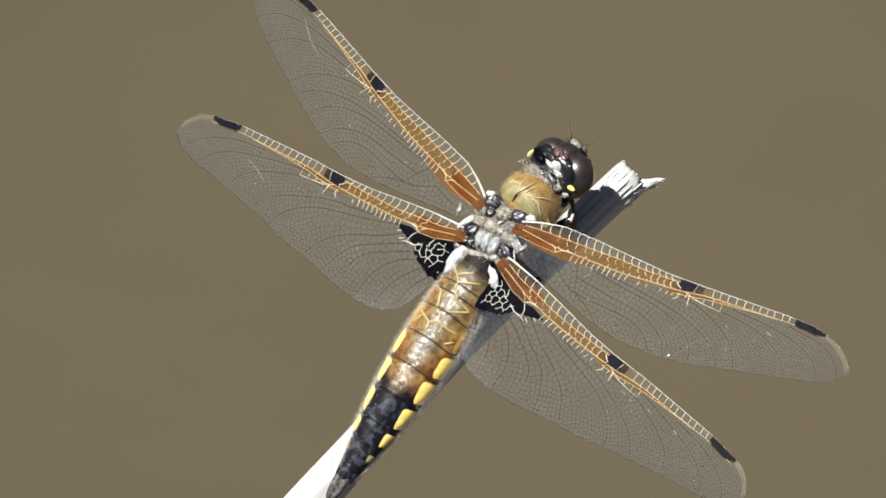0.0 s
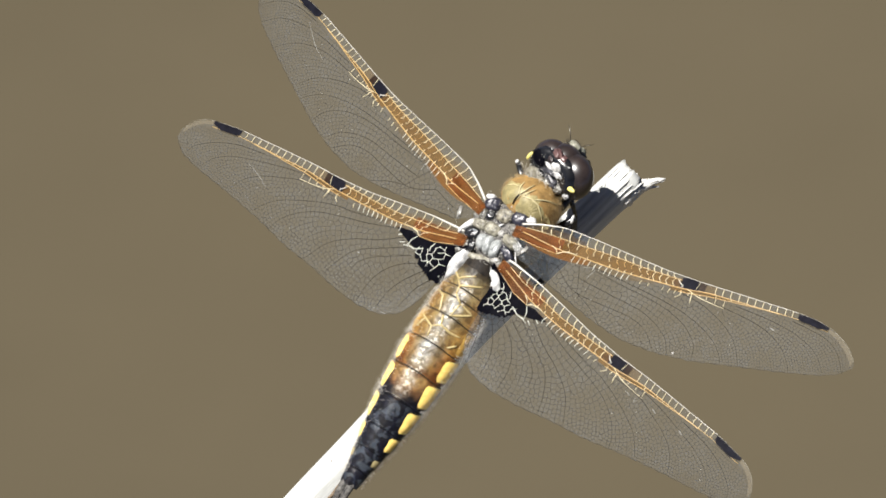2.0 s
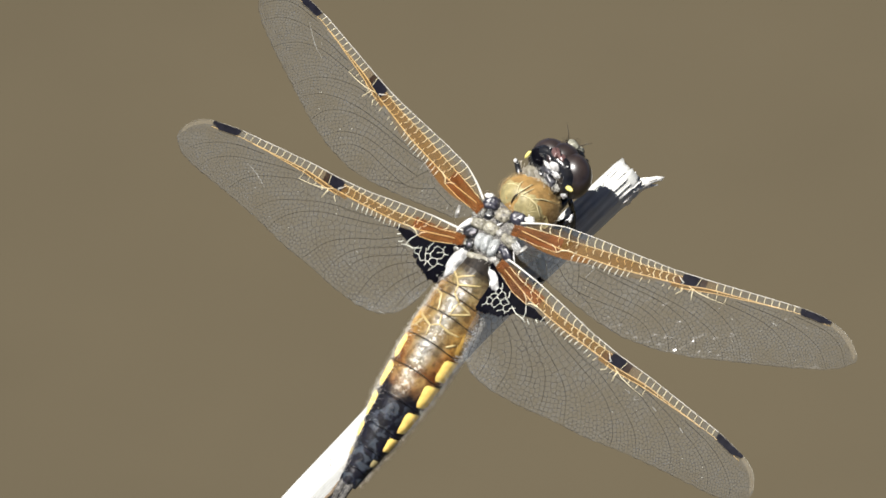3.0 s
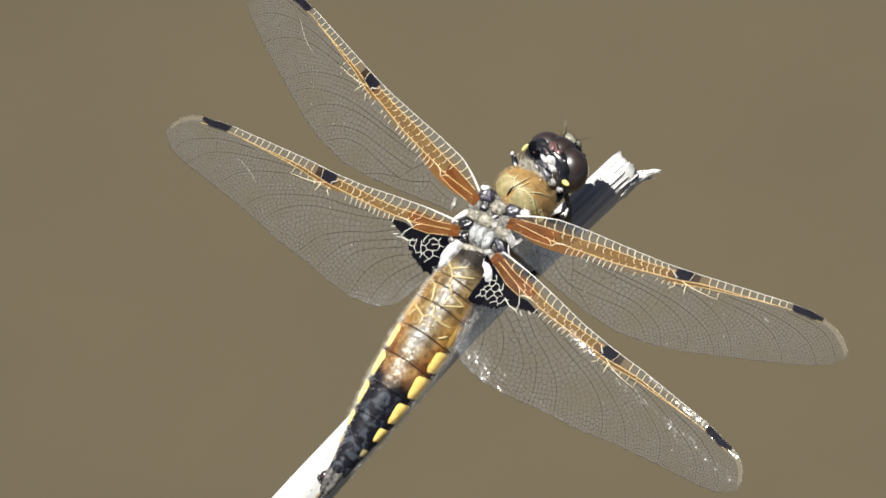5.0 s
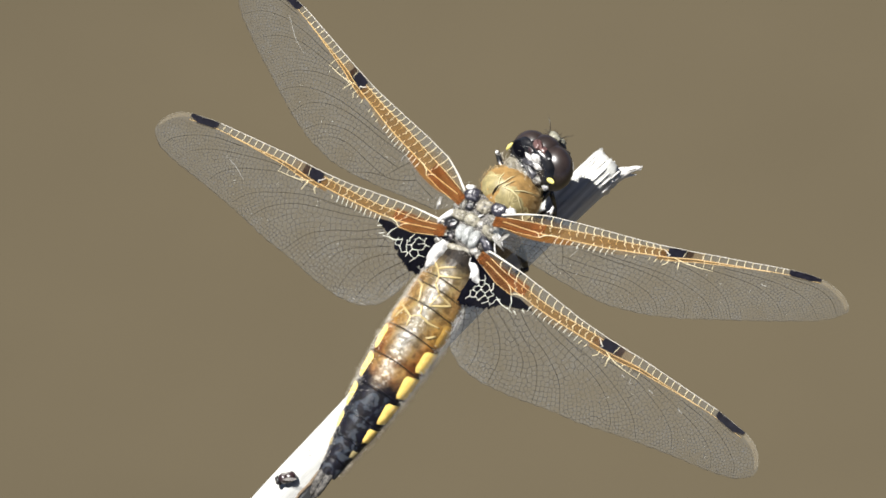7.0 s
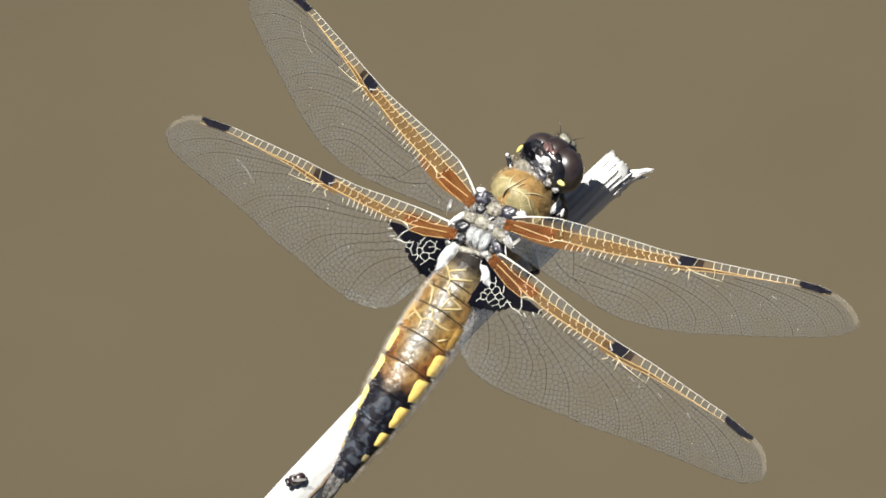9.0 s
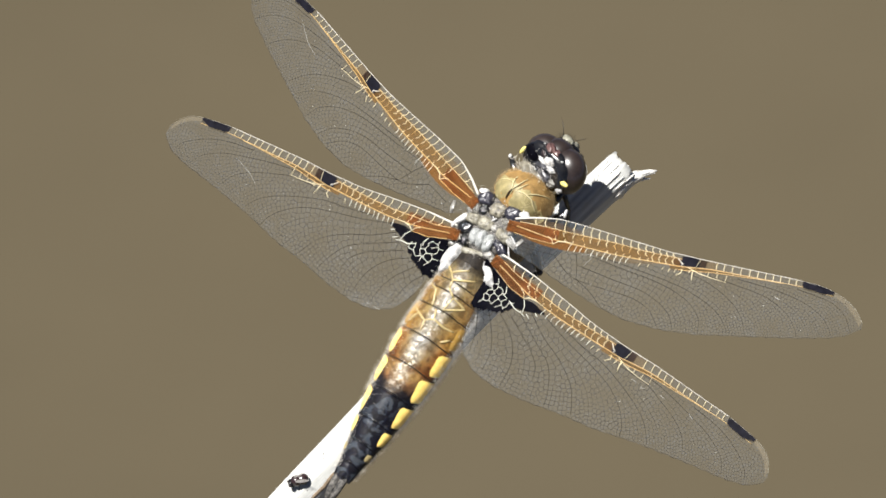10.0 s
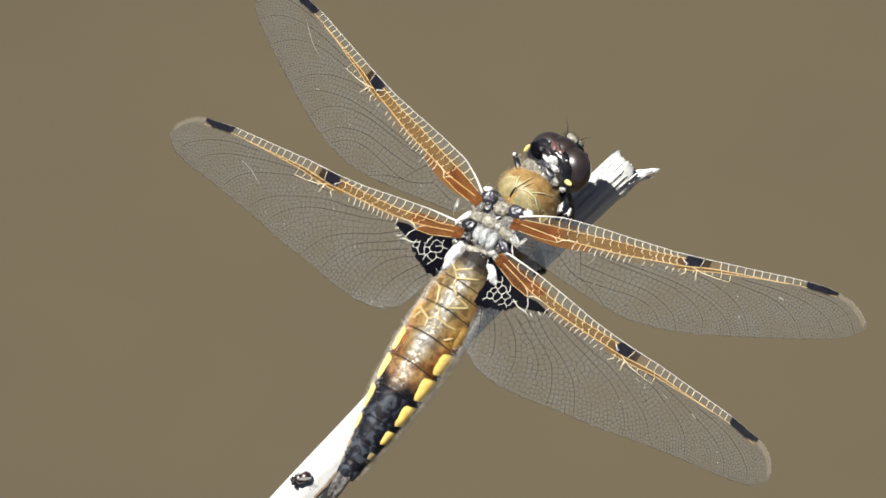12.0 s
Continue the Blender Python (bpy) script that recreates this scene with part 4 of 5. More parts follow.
# -- wings, each in its own space: x from root to tip, y to the leading edge (right wings), z up
FORE = dict(
    lead=[(-0.4, 0.0), (0, 0.2), (2, 0.75), (4.4, 1.15), (8.5, 0.9), (12.6, 0.5), (17, 0.1), (21, 0.02), (31, 0.05), (34, -0.1), (35.6, -0.5), (37.0, -1.05), (38.2, -1.8), (39.2, -2.8), (39.5, -3.7)],
    trail=[(-0.4, -2.0), (0.5, -3.4), (3.8, -4.7), (6, -5.6), (8.6, -6.6), (11.8, -7.7), (14.8, -8.5), (18.8, -8.7), (22.7, -8.4), (27.5, -7.5), (32.4, -6.6), (36.7, -5.6), (38.6, -4.8), (39.5, -3.7)],
    subcosta=[(0, -0.1), (3, -0.05), (6, -0.15), (11, -0.2), (15, -0.42), (18.6, -0.4)],
    radius=[(0, -0.6), (4.5, -1.3), (8, -1.4), (12, -1.55), (16, -1.38), (18.6, -1.3), (21.8, -0.88), (27, -0.75), (31.8, -0.62), (35.6, -1.0)],
    node=18.6, spot=2.75, stigma=(31.9, 35.5), root=4.7, length=39.5, ticks=(6.6, 13.2),
    veins=[[(8.4, -1.9), (12, -2.35), (17.5, -3.15), (21, -4.0), (24, -5.4), (25.6, -7.0), (26.0, -8.0)],
           [(8.6, -2.2), (12, -2.8), (17, -3.6), (20.4, -4.8), (22.4, -6.5), (22.9, -8.3)],
           [(7.4, -2.2), (7.9, -3.5), (8.4, -5.2)],
           [(5.2, -3.0), (6.8, -4.4), (8.4, -5.2), (11.7, -5.6), (14.8, -5.9), (17.0, -6.8), (18.6, -8.6)],
           [(8.4, -5.2), (10.2, -6.2), (12.0, -7.7)],
           [(2.0, -2.9), (5.2, -3.0)],
           [(8.0, -3.6), (12, -4.3), (16.0, -5.0), (19, -6.6), (20.2, -8.5)],
           [(18.8, -1.7), (21.7, -2.3), (24.6, -3.6), (26.6, -5.2), (27.9, -7.4)],
           [(21.9, -1.7), (25.8, -2.1), (28.8, -2.7), (31.2, -3.9), (32.6, -5.3), (33.2, -6.4)],
           [(25.0, -1.3), (29, -1.6), (32.5, -2.3), (35.2, -3.6), (36.8, -5.5)],
           [(31.5, -1.0), (35.2, -1.6), (37.2, -2.7), (38.6, -4.6)]])
HIND = dict(
    lead=[(-0.4, 0.0), (0, 0.15), (4, 0.22), (8, 0.0), (12, -0.3), (16, -0.3), (20, -0.08), (30, 0.0), (33.3, -0.3), (34.6, -0.6), (35.5, -1.15), (36.3, -1.95), (36.6, -3.1)],
    trail=[(-0.4, -1.2), (0.3, -5.2), (1.0, -8.4), (2.2, -10.5), (4.4, -11.5), (7, -11.6), (10.6, -11.0), (14.7, -9.9), (18.3, -9.2), (23, -7.8), (28, -6.6), (32.8, -5.6), (35.0, -4.9), (36.1, -4.2), (36.6, -3.2)],
    subcosta=[(0, -0.3), (2.3, -0.75), (4.7, -0.85), (7.7, -1.05), (10.3, -1.0), (13, -0.85), (15.2, -0.7)],
    radius=[(0, -0.9), (4.5, -1.75), (7, -1.9), (9, -1.9), (11.6, -1.8), (13.6, -1.72), (16.2, -1.55), (20.2, -0.98), (24.2, -0.9), (29.7, -0.7), (33.5, -1.0)],
    node=15.3, spot=2.6, stigma=(29.7, 33.3), root=4.4, length=36.6, ticks=(7.0, 13.0),
    veins=[[(7.1, -2.5), (10.5, -3.3), (13.5, -3.8), (16.9, -4.5), (19.3, -5.7), (20.8, -7.2), (21.2, -8.2)],
           [(9.0, -2.4), (12.5, -2.85), (16.0, -3.2), (19.8, -4.3), (22.4, -5.5), (24.2, -7.3)],
           [(6.0, -3.1), (8.5, -4.4), (11.5, -5.5), (14.0, -7.0), (15.8, -9.5)],
           [(5.1, -3.9), (8, -5.2), (10.6, -6.5), (12.1, -8.5), (12.8, -10.3)],
           [(4.2, -4.5), (6.2, -5.4), (8.2, -6.3), (9.6, -7.4), (10.2, -8.8)],
           [(3.2, -5.0), (5.0, -5.9), (6.3, -7.0), (7.3, -8.7), (7.7, -11.2)],
           [(2.2, -5.6), (3.8, -7.3), (4.8, -9.0), (5.2, -11.1)],
           [(1.0, -6.0), (2.2, -8.0), (2.9, -10.2)],
           [(15.9, -2.3), (20.2, -2.2), (22.7, -2.8), (24.9, -3.5), (26.8, -4.6), (28.0, -6.3)],
           [(18.4, -1.5), (22, -1.6), (26, -2.2), (29.2, -2.9), (31.4, -4.0), (32.4, -5.3)],
           [(26, -1.3), (29.5, -1.6), (32.2, -2.4), (34.2, -3.6), (34.8, -4.6)]])
# marks that single wings carry: pale scratches, and specks painting glints, in their own millimetres
MARKS = {
    21: [[(8.0, -2.3), (9.2, -2.2), (8.7, -3.5)], [(10.1, -5.5), (10.2, -5.4)], [(23.5, -2.6), (23.6, -2.5)], [(29.5, -2.4), (30.1, -2.6)]],
    22: [[(19.0, -2.6), (19.4, -2.7)], [(20.1, -2.5), (20.2, -2.9), (20.5, -2.6)], [(22.3, -2.3), (22.9, -2.4)], [(26.0, -2.2), (26.6, -2.4)]],
    23: [[(32.3, -1.7), (29.6, -2.8), (27.5, -3.2)], [(8.6, -2.1), (8.3, -2.9)], [(8.6, -2.1), (7.3, -2.2)], [(2.2, -3.4), (2.4, -3.3)], [(0.7, -3.3), (1.4, -2.2)]],
    24: [[(27.2, -2.9), (25.4, -3.6), (23.9, -4.5)], [(3.6, -11.2), (4.4, -11.2)], [(5.2, -11.1), (5.4, -11.1)], [(10.0, -6.6), (10.2, -6.5)]]}


def glide(pts, step):
    """Points every step along a smooth curve through pts (x, y)."""
    v = [Vector((*p, 0)) for p in pts]
    v = [v[0] * 2 - v[1]] + v + [v[-1] * 2 - v[-2]]
    out = []
    for a, b, c, d in zip(v, v[1:], v[2:], v[3:]):
        n = max(2, int((c - b).length / step))
        for k in range(n):
            u = k / n
            out.append(0.5 * (2 * b + (c - a) * u + (2 * a - 5 * b + 4 * c - d) * u * u + (3 * b - a - 3 * c + d) * u ** 3))
    return out + [v[-2]]


def strip(bm, pts, half, lift=0.035):
    """A fine raised vein of two faces along the points."""
    prev = None
    for i, p in enumerate(pts):
        a, b = Vector(pts[max(0, i - 1)]), Vector(pts[min(len(pts) - 1, i + 1)])
        d = (b - a).normalized()
        s = Vector((-d.y, d.x, 0)) * half
        p = Vector(p)
        row = [bm.verts.new(p - s), bm.verts.new(p + Vector((0, 0, lift))), bm.verts.new(p + s)]
        if prev:
            for k in (0, 1):
                bm.faces.new((prev[k], prev[k + 1], row[k + 1], row[k]))
        prev = row


def cell_walls(seeds):
    """Walls of the cells that grow round the seeds: pairs of points."""
    verts, _, faces, *_ = geometry.delaunay_2d_cdt([Vector((s[0], s[1])) for s in seeds], [], [], 0, 1e-5, False)
    centre, shared = [], {}
    for i, f in enumerate(faces):
        a, b, c = (verts[k] for k in f[:3])
        d = 2 * (a.x * (b.y - c.y) + b.x * (c.y - a.y) + c.x * (a.y - b.y))
        if abs(d) < 1e-7:
            centre.append(None)
            continue
        a2, b2, c2 = a.length_squared, b.length_squared, c.length_squared
        centre.append(((a2 * (b.y - c.y) + b2 * (c.y - a.y) + c2 * (a.y - b.y)) / d, (a2 * (c.x - b.x) + b2 * (a.x - c.x) + c2 * (b.x - a.x)) / d))
        for k in range(3):
            shared.setdefault(tuple(sorted((f[k], f[(k + 1) % 3]))), []).append(i)
    return [(centre[t[0]], centre[t[1]]) for t in shared.values() if len(t) == 2 and centre[t[0]] and centre[t[1]]]


def sow(rnd, lines, size, allowed, area, tries):
    """Seeds of cells in rows along the lines, then scattered between; size gives a cell's width at x, y."""
    bins, seeds = {}, []

    def put(x, y, least):
        h = size(x, y)
        if not allowed(x, y):
            return
        gx, gy = int(x * 2), int(y * 2)
        for i in range(gx - 2, gx + 3):
            for j in range(gy - 2, gy + 3):
                for sx, sy in bins.get((i, j), ()):
                    if (sx - x) ** 2 + (sy - y) ** 2 < (least * h) ** 2:
                        return
        bins.setdefault((gx, gy), []).append((x, y))
        seeds.append((x, y))

    for row in (0.5, 1.45):
        for line in lines:
            run = 0.0
            for a, b in zip(line, line[1:]):
                d = (b - a)
                run += d.length
                h = size(a.x, a.y)
                if run > 0.92 * h:
                    run = 0.0
                    n = Vector((-d.y, d.x, 0)).normalized()
                    shift = d.normalized() * (h * 0.5 if row > 1 else 0)
                    for s in (1, -1):
                        p = a + n * s * h * row + shift
                        j = 0.05 if row < 1 else 0.14
                        put(p.x + rnd.uniform(-j, j) * h, p.y + rnd.uniform(-j, j) * h, 0.74)
    for k in range(tries):
        put(rnd.uniform(area[0], area[1]), rnd.uniform(area[2], area[3]), 0.80)
    return seeds


def build_wing(shape, hind, right, seed):
    rnd = random.Random(seed)
    side = 1 if right else -1
    ln = shape["length"]
    node, spot, (st0, st1), root = shape["node"], shape["spot"], shape["stigma"], shape["root"]

    def lead(x):
        return soft(shape["lead"], x, 0.5)

    def trail(x):
        return soft(shape["trail"], x, 0.5) + 0.04 * math.sin(x * 4.1)

    def rad(x):
        return soft(shape["radius"], x, 0.8)

    def sub(x):
        return soft(shape["subcosta"], x, 0.6)

    def wave(x, y):
        """Height of the sheet: pleats near the front, a gentle sag towards tip and back."""
        f = min(1.0, max(0.0, -y / 9))
        return (0.02 * math.sin(y * 2.3 + x * 0.12) * math.exp(-((y + 1.2) / 2.2) ** 2)
                + 0.06 * noise.noise(Vector((x * 0.16, y * 0.2, seed))) + 0.012 * noise.noise(Vector((x * 0.8, y * 0.8, seed)))
                - 0.35 * f * f)

    def at(x, y, up=0.0):
        """A point of the sheet; behind the root it hangs down beside the body."""
        hang = 0.55 * max(0.0, 1.6 - x) * max(0.0, min(1.0, (-y - 1.4) / 1.2)) if hind else 0.0
        return Vector((x, y * side, wave(x, y) + up - hang))

    bm = bmesh.new()
    nx, ny = 130, 34
    grid = []
    for i in range(nx + 1):
        x = -0.4 + (ln + 0.4) * i / nx
        a, b = lead(x), min(lead(x) - 0.01, trail(x))
        grid.append([bm.verts.new(at(x, a + (b - a) * j / ny)) for j in range(ny + 1)])
    for a, b in zip(grid, grid[1:]):
        for j in range(ny):
            bm.faces.new((a[j], b[j], b[j + 1], a[j + 1]) if not right else (a[j], a[j + 1], b[j + 1], b[j]))
    word = ("hind" if hind else "fore")
    wing = part("wing", bm, M_MEMBRANE, dragonfly, f"clear finely netted {word}wing with amber front edge and dark spots")

    def patch(x0, x1, upper, lower, mat, name, label, n=26, k=4, up=0.03):
        bm = bmesh.new()
        g = []
        for i in range(n + 1):
            x = x0 + (x1 - x0) * i / n
            a, b = upper(x), lower(x)
            g.append([bm.verts.new(at(x, a + (b - a) * j / k, up)) for j in range(k + 1)])
        for a, b in zip(g, g[1:]):
            for j in range(k):
                bm.faces.new((a[j], b[j], b[j + 1], a[j + 1]) if not right else (a[j], a[j + 1], b[j + 1], b[j]))
        return part(name, bm, mat, wing, label)

    def vein(fn, x0, x1, r, mat, name, label, up=0.05, n=60, taper=1.0):
        bm = bmesh.new()
        pts = [at(x0 + (x1 - x0) * i / n, fn(x0 + (x1 - x0) * i / n), up) for i in range(n + 1)]
        radii = [soft(r, x0 + (x1 - x0) * i / n) if hasattr(r, "__len__") else r * (1 - (1 - taper) * i / n) for i in range(n + 1)]
        rod(bm, pts, radii, 6)
        return part(name, bm, mat, wing, label)

    def twig(pts, r, mat, name="cross_vein", label="", up=0.09):
        """A short vein through a few points of the sheet."""
        bm = rod(bmesh.new(), [at(p[0], p[1], up) for p in pts], [r * (0.75, 1.0, 0.9, 0.7)[min(i, 3)] for i in range(len(pts))], 5)
        return part(name, bm, mat, wing, label)

    # front edge
    vein(lead, -0.2, st0 - 0.1, [(0, 0.14), (2.5, 0.10), (4.5, 0.05), (8, 0.034), (st0, 0.030)], M_COSTA, "costa", "pale front-edge vein", n=90)
    vein(rad, 0.2, st1, [(0, 0.05), (node, 0.06), (node + 6, 0.05), (st0, 0.03)], M_GOLD, "radius_vein", "golden vein")
    vein(sub, 0.4, node, 0.032, M_SUBCOSTA, "subcosta", "pale golden vein")
    # amber between the front veins, rust at the root
    patch(root * 0.7, node + 0.4, lambda x: sub(x) + 0.10, rad, M_AMBER, "amber_band", "amber tinted front band", 50)
    patch(0.4, root + 2.6, lambda x: lead(x) - 0.12 - 0.08 * x, lambda x: sub(x) + 0.05, M_PALEAMBER, "amber_band", "faint amber front edge", 20)
    patch(node - 1.0, st0 - 3.0, lambda x: rad(x) + 0.05, lambda x: rad(x) - 0.40 * max(0.1, min(1, (st0 - 3 - x) / 8)), M_AMBER, "amber_band", "narrow amber band", 30, 2)
    vein(lambda x: rad(x) - 0.40 * max(0.1, min(1, (st0 - 3 - x) / 8)), node, st0 - 2.0, 0.036, M_GOLD, "second_radius", "golden vein")
    patch(root + 1.5, node - 1.5, rad, lambda x: rad(x) - (0.62 if x < node - 5 else 0.62 * (node - 1.3 - x) / 3.7), M_PALEAMBER, "amber_band", "fading amber band", 30, 3, 0.03)

    def rust_low(x):
        return between([(0, -1.5), (root * 0.55, -2.25), (root, -2.35), (root + 2.4, -2.0)] if hind else [(-0.4, -1.4), (root * 0.5, -1.75), (root, -1.85), (root + 3.4, -2.0)], x)

    patch(-0.8, root + (1.2 if hind else 0.2), lambda x: sub(x) * (0.6 if hind else 1.0) - 0.05, lambda x: max(rust_low(x), rad(x) - 0.02 - 9 * max(0, root - x)), M_RUST, "rust_patch", "rust-brown patch at the root", 24, 4, 0.045)
    if not hind:
        patch(1.0, root + 3.6, lambda x: min(rad(x) - 0.02, -1.2), lambda x: rust_low(x) - 0.42 * math.sin(math.pi * min(1, (x - 0.8) / 7.6)), M_DEEPAMBER, "rust_patch", "amber-brown flap at the root", 24, 3, 0.04)
    vein(rust_low, 0.2, root, 0.035, M_GOLD, "root_vein", "golden vein", 0.10, 24)
    # the crossbar and the curved cream vein behind the root
    low = rust_low(root)
    twig([(root - 0.85, low + 0.75), (root - 0.3, low + 0.45), (root, low)], 0.04, M_CREAM, "arch_vein", "curved cream vein", 0.12)
    twig([(root, low), (root + 0.45, low + 0.40), (root + 1.2, low + 0.55), (root + 2.1, rad(root + 2.1) + 0.02)], 0.055, M_CREAM, "arch_vein", "curved cream vein", 0.12)
    # dark marks: the mid-wing spot is black towards the root and brown beyond its cross vein
    patch(node - 0.9, node + 0.1, lambda x: (sub(x) + rad(x)) / 2 + 0.25, lambda x: rad(x) - 0.05, M_SMOKE, "smoky_patch", "smoky brown stain beside the mid-wing spot", 8, 3, 0.07)
    patch(node, node + spot * 0.74, lambda x: lead(x) - 0.06 - 0.25 * max(0, node + 0.5 - x), lambda x: rad(x) + 0.02, M_SPOT, "nodal_spot", "dark spot at mid-wing", 12, 4, 0.12)
    patch(node + spot * 0.74, node + spot, lambda x: lead(x) - 0.10, lambda x: rad(x) + 0.04, M_DARKSMOKE, "smoky_patch", "dark brown end of the mid-wing spot", 8, 4, 0.11)
    patch(node + spot, node + spot + 1.2, lambda x: lead(x) - 0.12, lambda x: rad(x) + 0.04, M_PALEAMBER, "smoky_patch", "amber stain beside the mid-wing spot", 8, 3, 0.10)
    for k in (0.72,):
        x = node + spot * k
        twig([(x, lead(x) - 0.1), (x - 0.08, (lead(x) + rad(x)) / 2), (x - 0.2, rad(x) + 0.06)], 0.032, M_CREAM, up=0.17)
    twig([(node - 0.35, sub(node) - 0.1), (node + 0.05, rad(node) + 0.42), (node + 0.35, rad(node) + 0.30), (node + 0.2, rad(node) + 0.08)], 0.06, M_COSTA, "nodal_knot", "pale knot beside the mid-wing spot", 0.17)
    patch(st0, st1, lambda x: lead(x) + 0.03, lambda x: lead(x) - min(0.78, 0.5 + 0.9 * (x - st0), 0.30 + 0.42 * (st1 - x)), M_SPOT, "wing_spot", "blue-black spot near the tip", 16, 4, 0.12)
    vein(lambda x: lead(x) - min(0.78, 0.5 + 0.9 * (x - st0), 0.30 + 0.42 * (st1 - x)) - 0.07, st0 + 0.1, st1, 0.03, M_CELL, "spot_edge", "", 0.08, 16)
    vein(lambda x: lead(x), st0, ln - 0.05, 0.03, M_TAN, "tip_vein", "tan tip edge", 0.10, 40, 0.5)
    patch(st1, ln - 0.25, lambda x: lead(x) - 0.04, lambda x: lead(x) - 0.42 - 0.1 * (x - st1), M_TIP, "tip_band", "pale tan band along the tip", 14, 3, 0.03)
    vein(lambda x: trail(x), 1.0, ln, 0.016, M_CELL, "hind_edge", "fine dark hind edge", 0.0, 90)
    # cross veins of the front edge, one by one
    x = 1.6 if hind else 2.0
    while x < st0 - 0.5:
        before = x < node - 0.6
        if before:
            gap = between([(0, 1.15), (6, 1.02), (12, 0.86), (node, 0.68)], x) * rnd.uniform(0.92, 1.08)
            ys = sub(x)
            twig([(x, lead(x) - 0.03), (x + 0.0, lead(x) * 0.45 + ys * 0.55), (x + 0.12, ys + 0.12), (x + 0.34, ys - 0.03)], 0.047, M_CREAM)
            if x > root * 0.8:
                y1 = rad(x)
                dx = rnd.uniform(0.0, 0.25)
                dip = 0.55 if x < node - 4 else 0.95
                twig([(x + 0.30, ys - 0.04), (x + 0.16 + rnd.uniform(-0.08, 0.08), ys + (y1 - ys) * dip * 0.55), (x + 0.22 + dx, ys + (y1 - ys) * dip)], 0.042, M_CREAM if rnd.random() < 0.75 else M_GOLD)
                if dip < 0.9 and rnd.random() < 0.85:
                    twig([(x + 0.42 + dx, y1 + 0.32), (x + 0.36 + dx, y1 + 0.12), (x + 0.5 + dx, y1 - 0.04)], 0.036, M_CREAM)
        else:
            gap = 0.86 * rnd.uniform(0.88, 1.12)
            if x > node + spot + 0.4:
                twig([(x, lead(x) - 0.03), (x + 0.03, (lead(x) + rad(x)) / 2), (x + 0.10, rad(x) + 0.02)], 0.042, M_CREAM)
                if x < st0 - 5 and rnd.random() < 0.8:
                    twig([(x + 0.3, rad(x + 0.3) - 0.02), (x + 0.33, rad(x + 0.3) - 0.36 * max(0.2, min(1, (st0 - 3 - x) / 8)))], 0.03, M_CREAM)
        x += gap
    # pale ticks behind the radius
    x, last = shape["ticks"]
    while x < node + 2.4:
        long_one = x < last
        y = rad(x) - (0.08 if long_one else 0.35)
        if long_one or rnd.random() < 0.62:
            reach = rnd.uniform(0.55, 0.85) if long_one else rnd.uniform(0.35, 0.55)
            twig([(x, y), (x - 0.05 - 0.1 * rnd.random(), y - reach * 0.5), (x - 0.12, y - reach)], 0.04, M_LACE if long_one else M_CREAM, up=0.07)
        x += rnd.uniform(0.56, 0.72) if long_one else rnd.uniform(0.6, 0.95)
    # the short second row behind the mid-wing spot
    twig([(node + 0.9, rad(node + 0.9) - 0.02), (node + 2.3, rad(node + 2.3) - 0.65), (node + 3.8, rad(node + 3.8) - 0.98), (node + 5.4, rad(node + 5.4) - 1.15)], 0.04, M_CREAM, "second_vein", "cream vein", 0.06)
    for k, x in enumerate((node + 2.4, node + 3.2, node + 4.2, node + 5.2)):
        twig([(x, rad(x) - 0.42), (x + 0.05, rad(x) - 0.62 - 0.12 * k)], 0.036, M_CREAM, up=0.07)
    for x, reach in ((node + 0.3, 0.95), (node + 1.5, 1.25)):
        twig([(x, rad(x) - 0.25), (x + 0.1, rad(x) - 0.25 - reach * 0.5), (x + 0.25 * (1 if x > node + 1 else -1.4), rad(x) - 0.2 - reach)], 0.045, M_CREAM, up=0.07)

    def black_top(x):
        return between([(-1.4, -1.1), (-0.3, -1.55), (2.4, -2.25), (4.4, -2.4), (5.4, -2.12), (7.2, -2.35)], x)

    def black_low(x):
        return between([(-1.4, -4.6), (-0.3, -5.6), (0.2, -6.1), (1.3, -5.85), (2.8, -5.1), (3.5, -4.7), (4.1, -3.75), (4.9, -3.45), (5.8, -3.15), (7.3, -2.45)], x)

    # black root patch of the hindwings with its pale lace
    if hind:
        patch(-1.4, 7.2, black_top, lambda x: min(black_top(x) - 0.02, black_low(x) + (0.55 * noise.noise(Vector((x * 2.3, seed, 0))) + 0.35 * noise.noise(Vector((x * 6.5, 0, seed))) if x < 4.0 else 0.03 * math.sin(x * 9))), M_INK, "black_patch", "black triangular patch at the root", 60, 8, 0.06)
        lace = [w for w in cell_walls(sow(rnd, [], lambda x, y: 0.66, lambda x, y: -0.5 < x < 5.5, (-0.5, 5.5, -6.5, -1.5), 900))]
        for p, q in lace:
            m = ((p[0] + q[0]) / 2, (p[1] + q[1]) / 2)
            if all(0.3 < x < 4.0 and black_low(x) + (0.5 if x < 3 else 0.0) < y < black_top(x) - 0.25 - 0.25 * max(0, x - 1) for x, y in (p, q)) and rnd.random() < 0.94:
                bm = rod(bmesh.new(), [at(*p, 0.11), at(m[0] + rnd.uniform(-0.05, 0.05), m[1] + rnd.uniform(-0.05, 0.05), 0.12), at(*q, 0.11)], [rnd.uniform(0.036, 0.052), 0.029, rnd.uniform(0.036, 0.052)], 5)
                part("lace_vein", bm, M_LACE, wing)
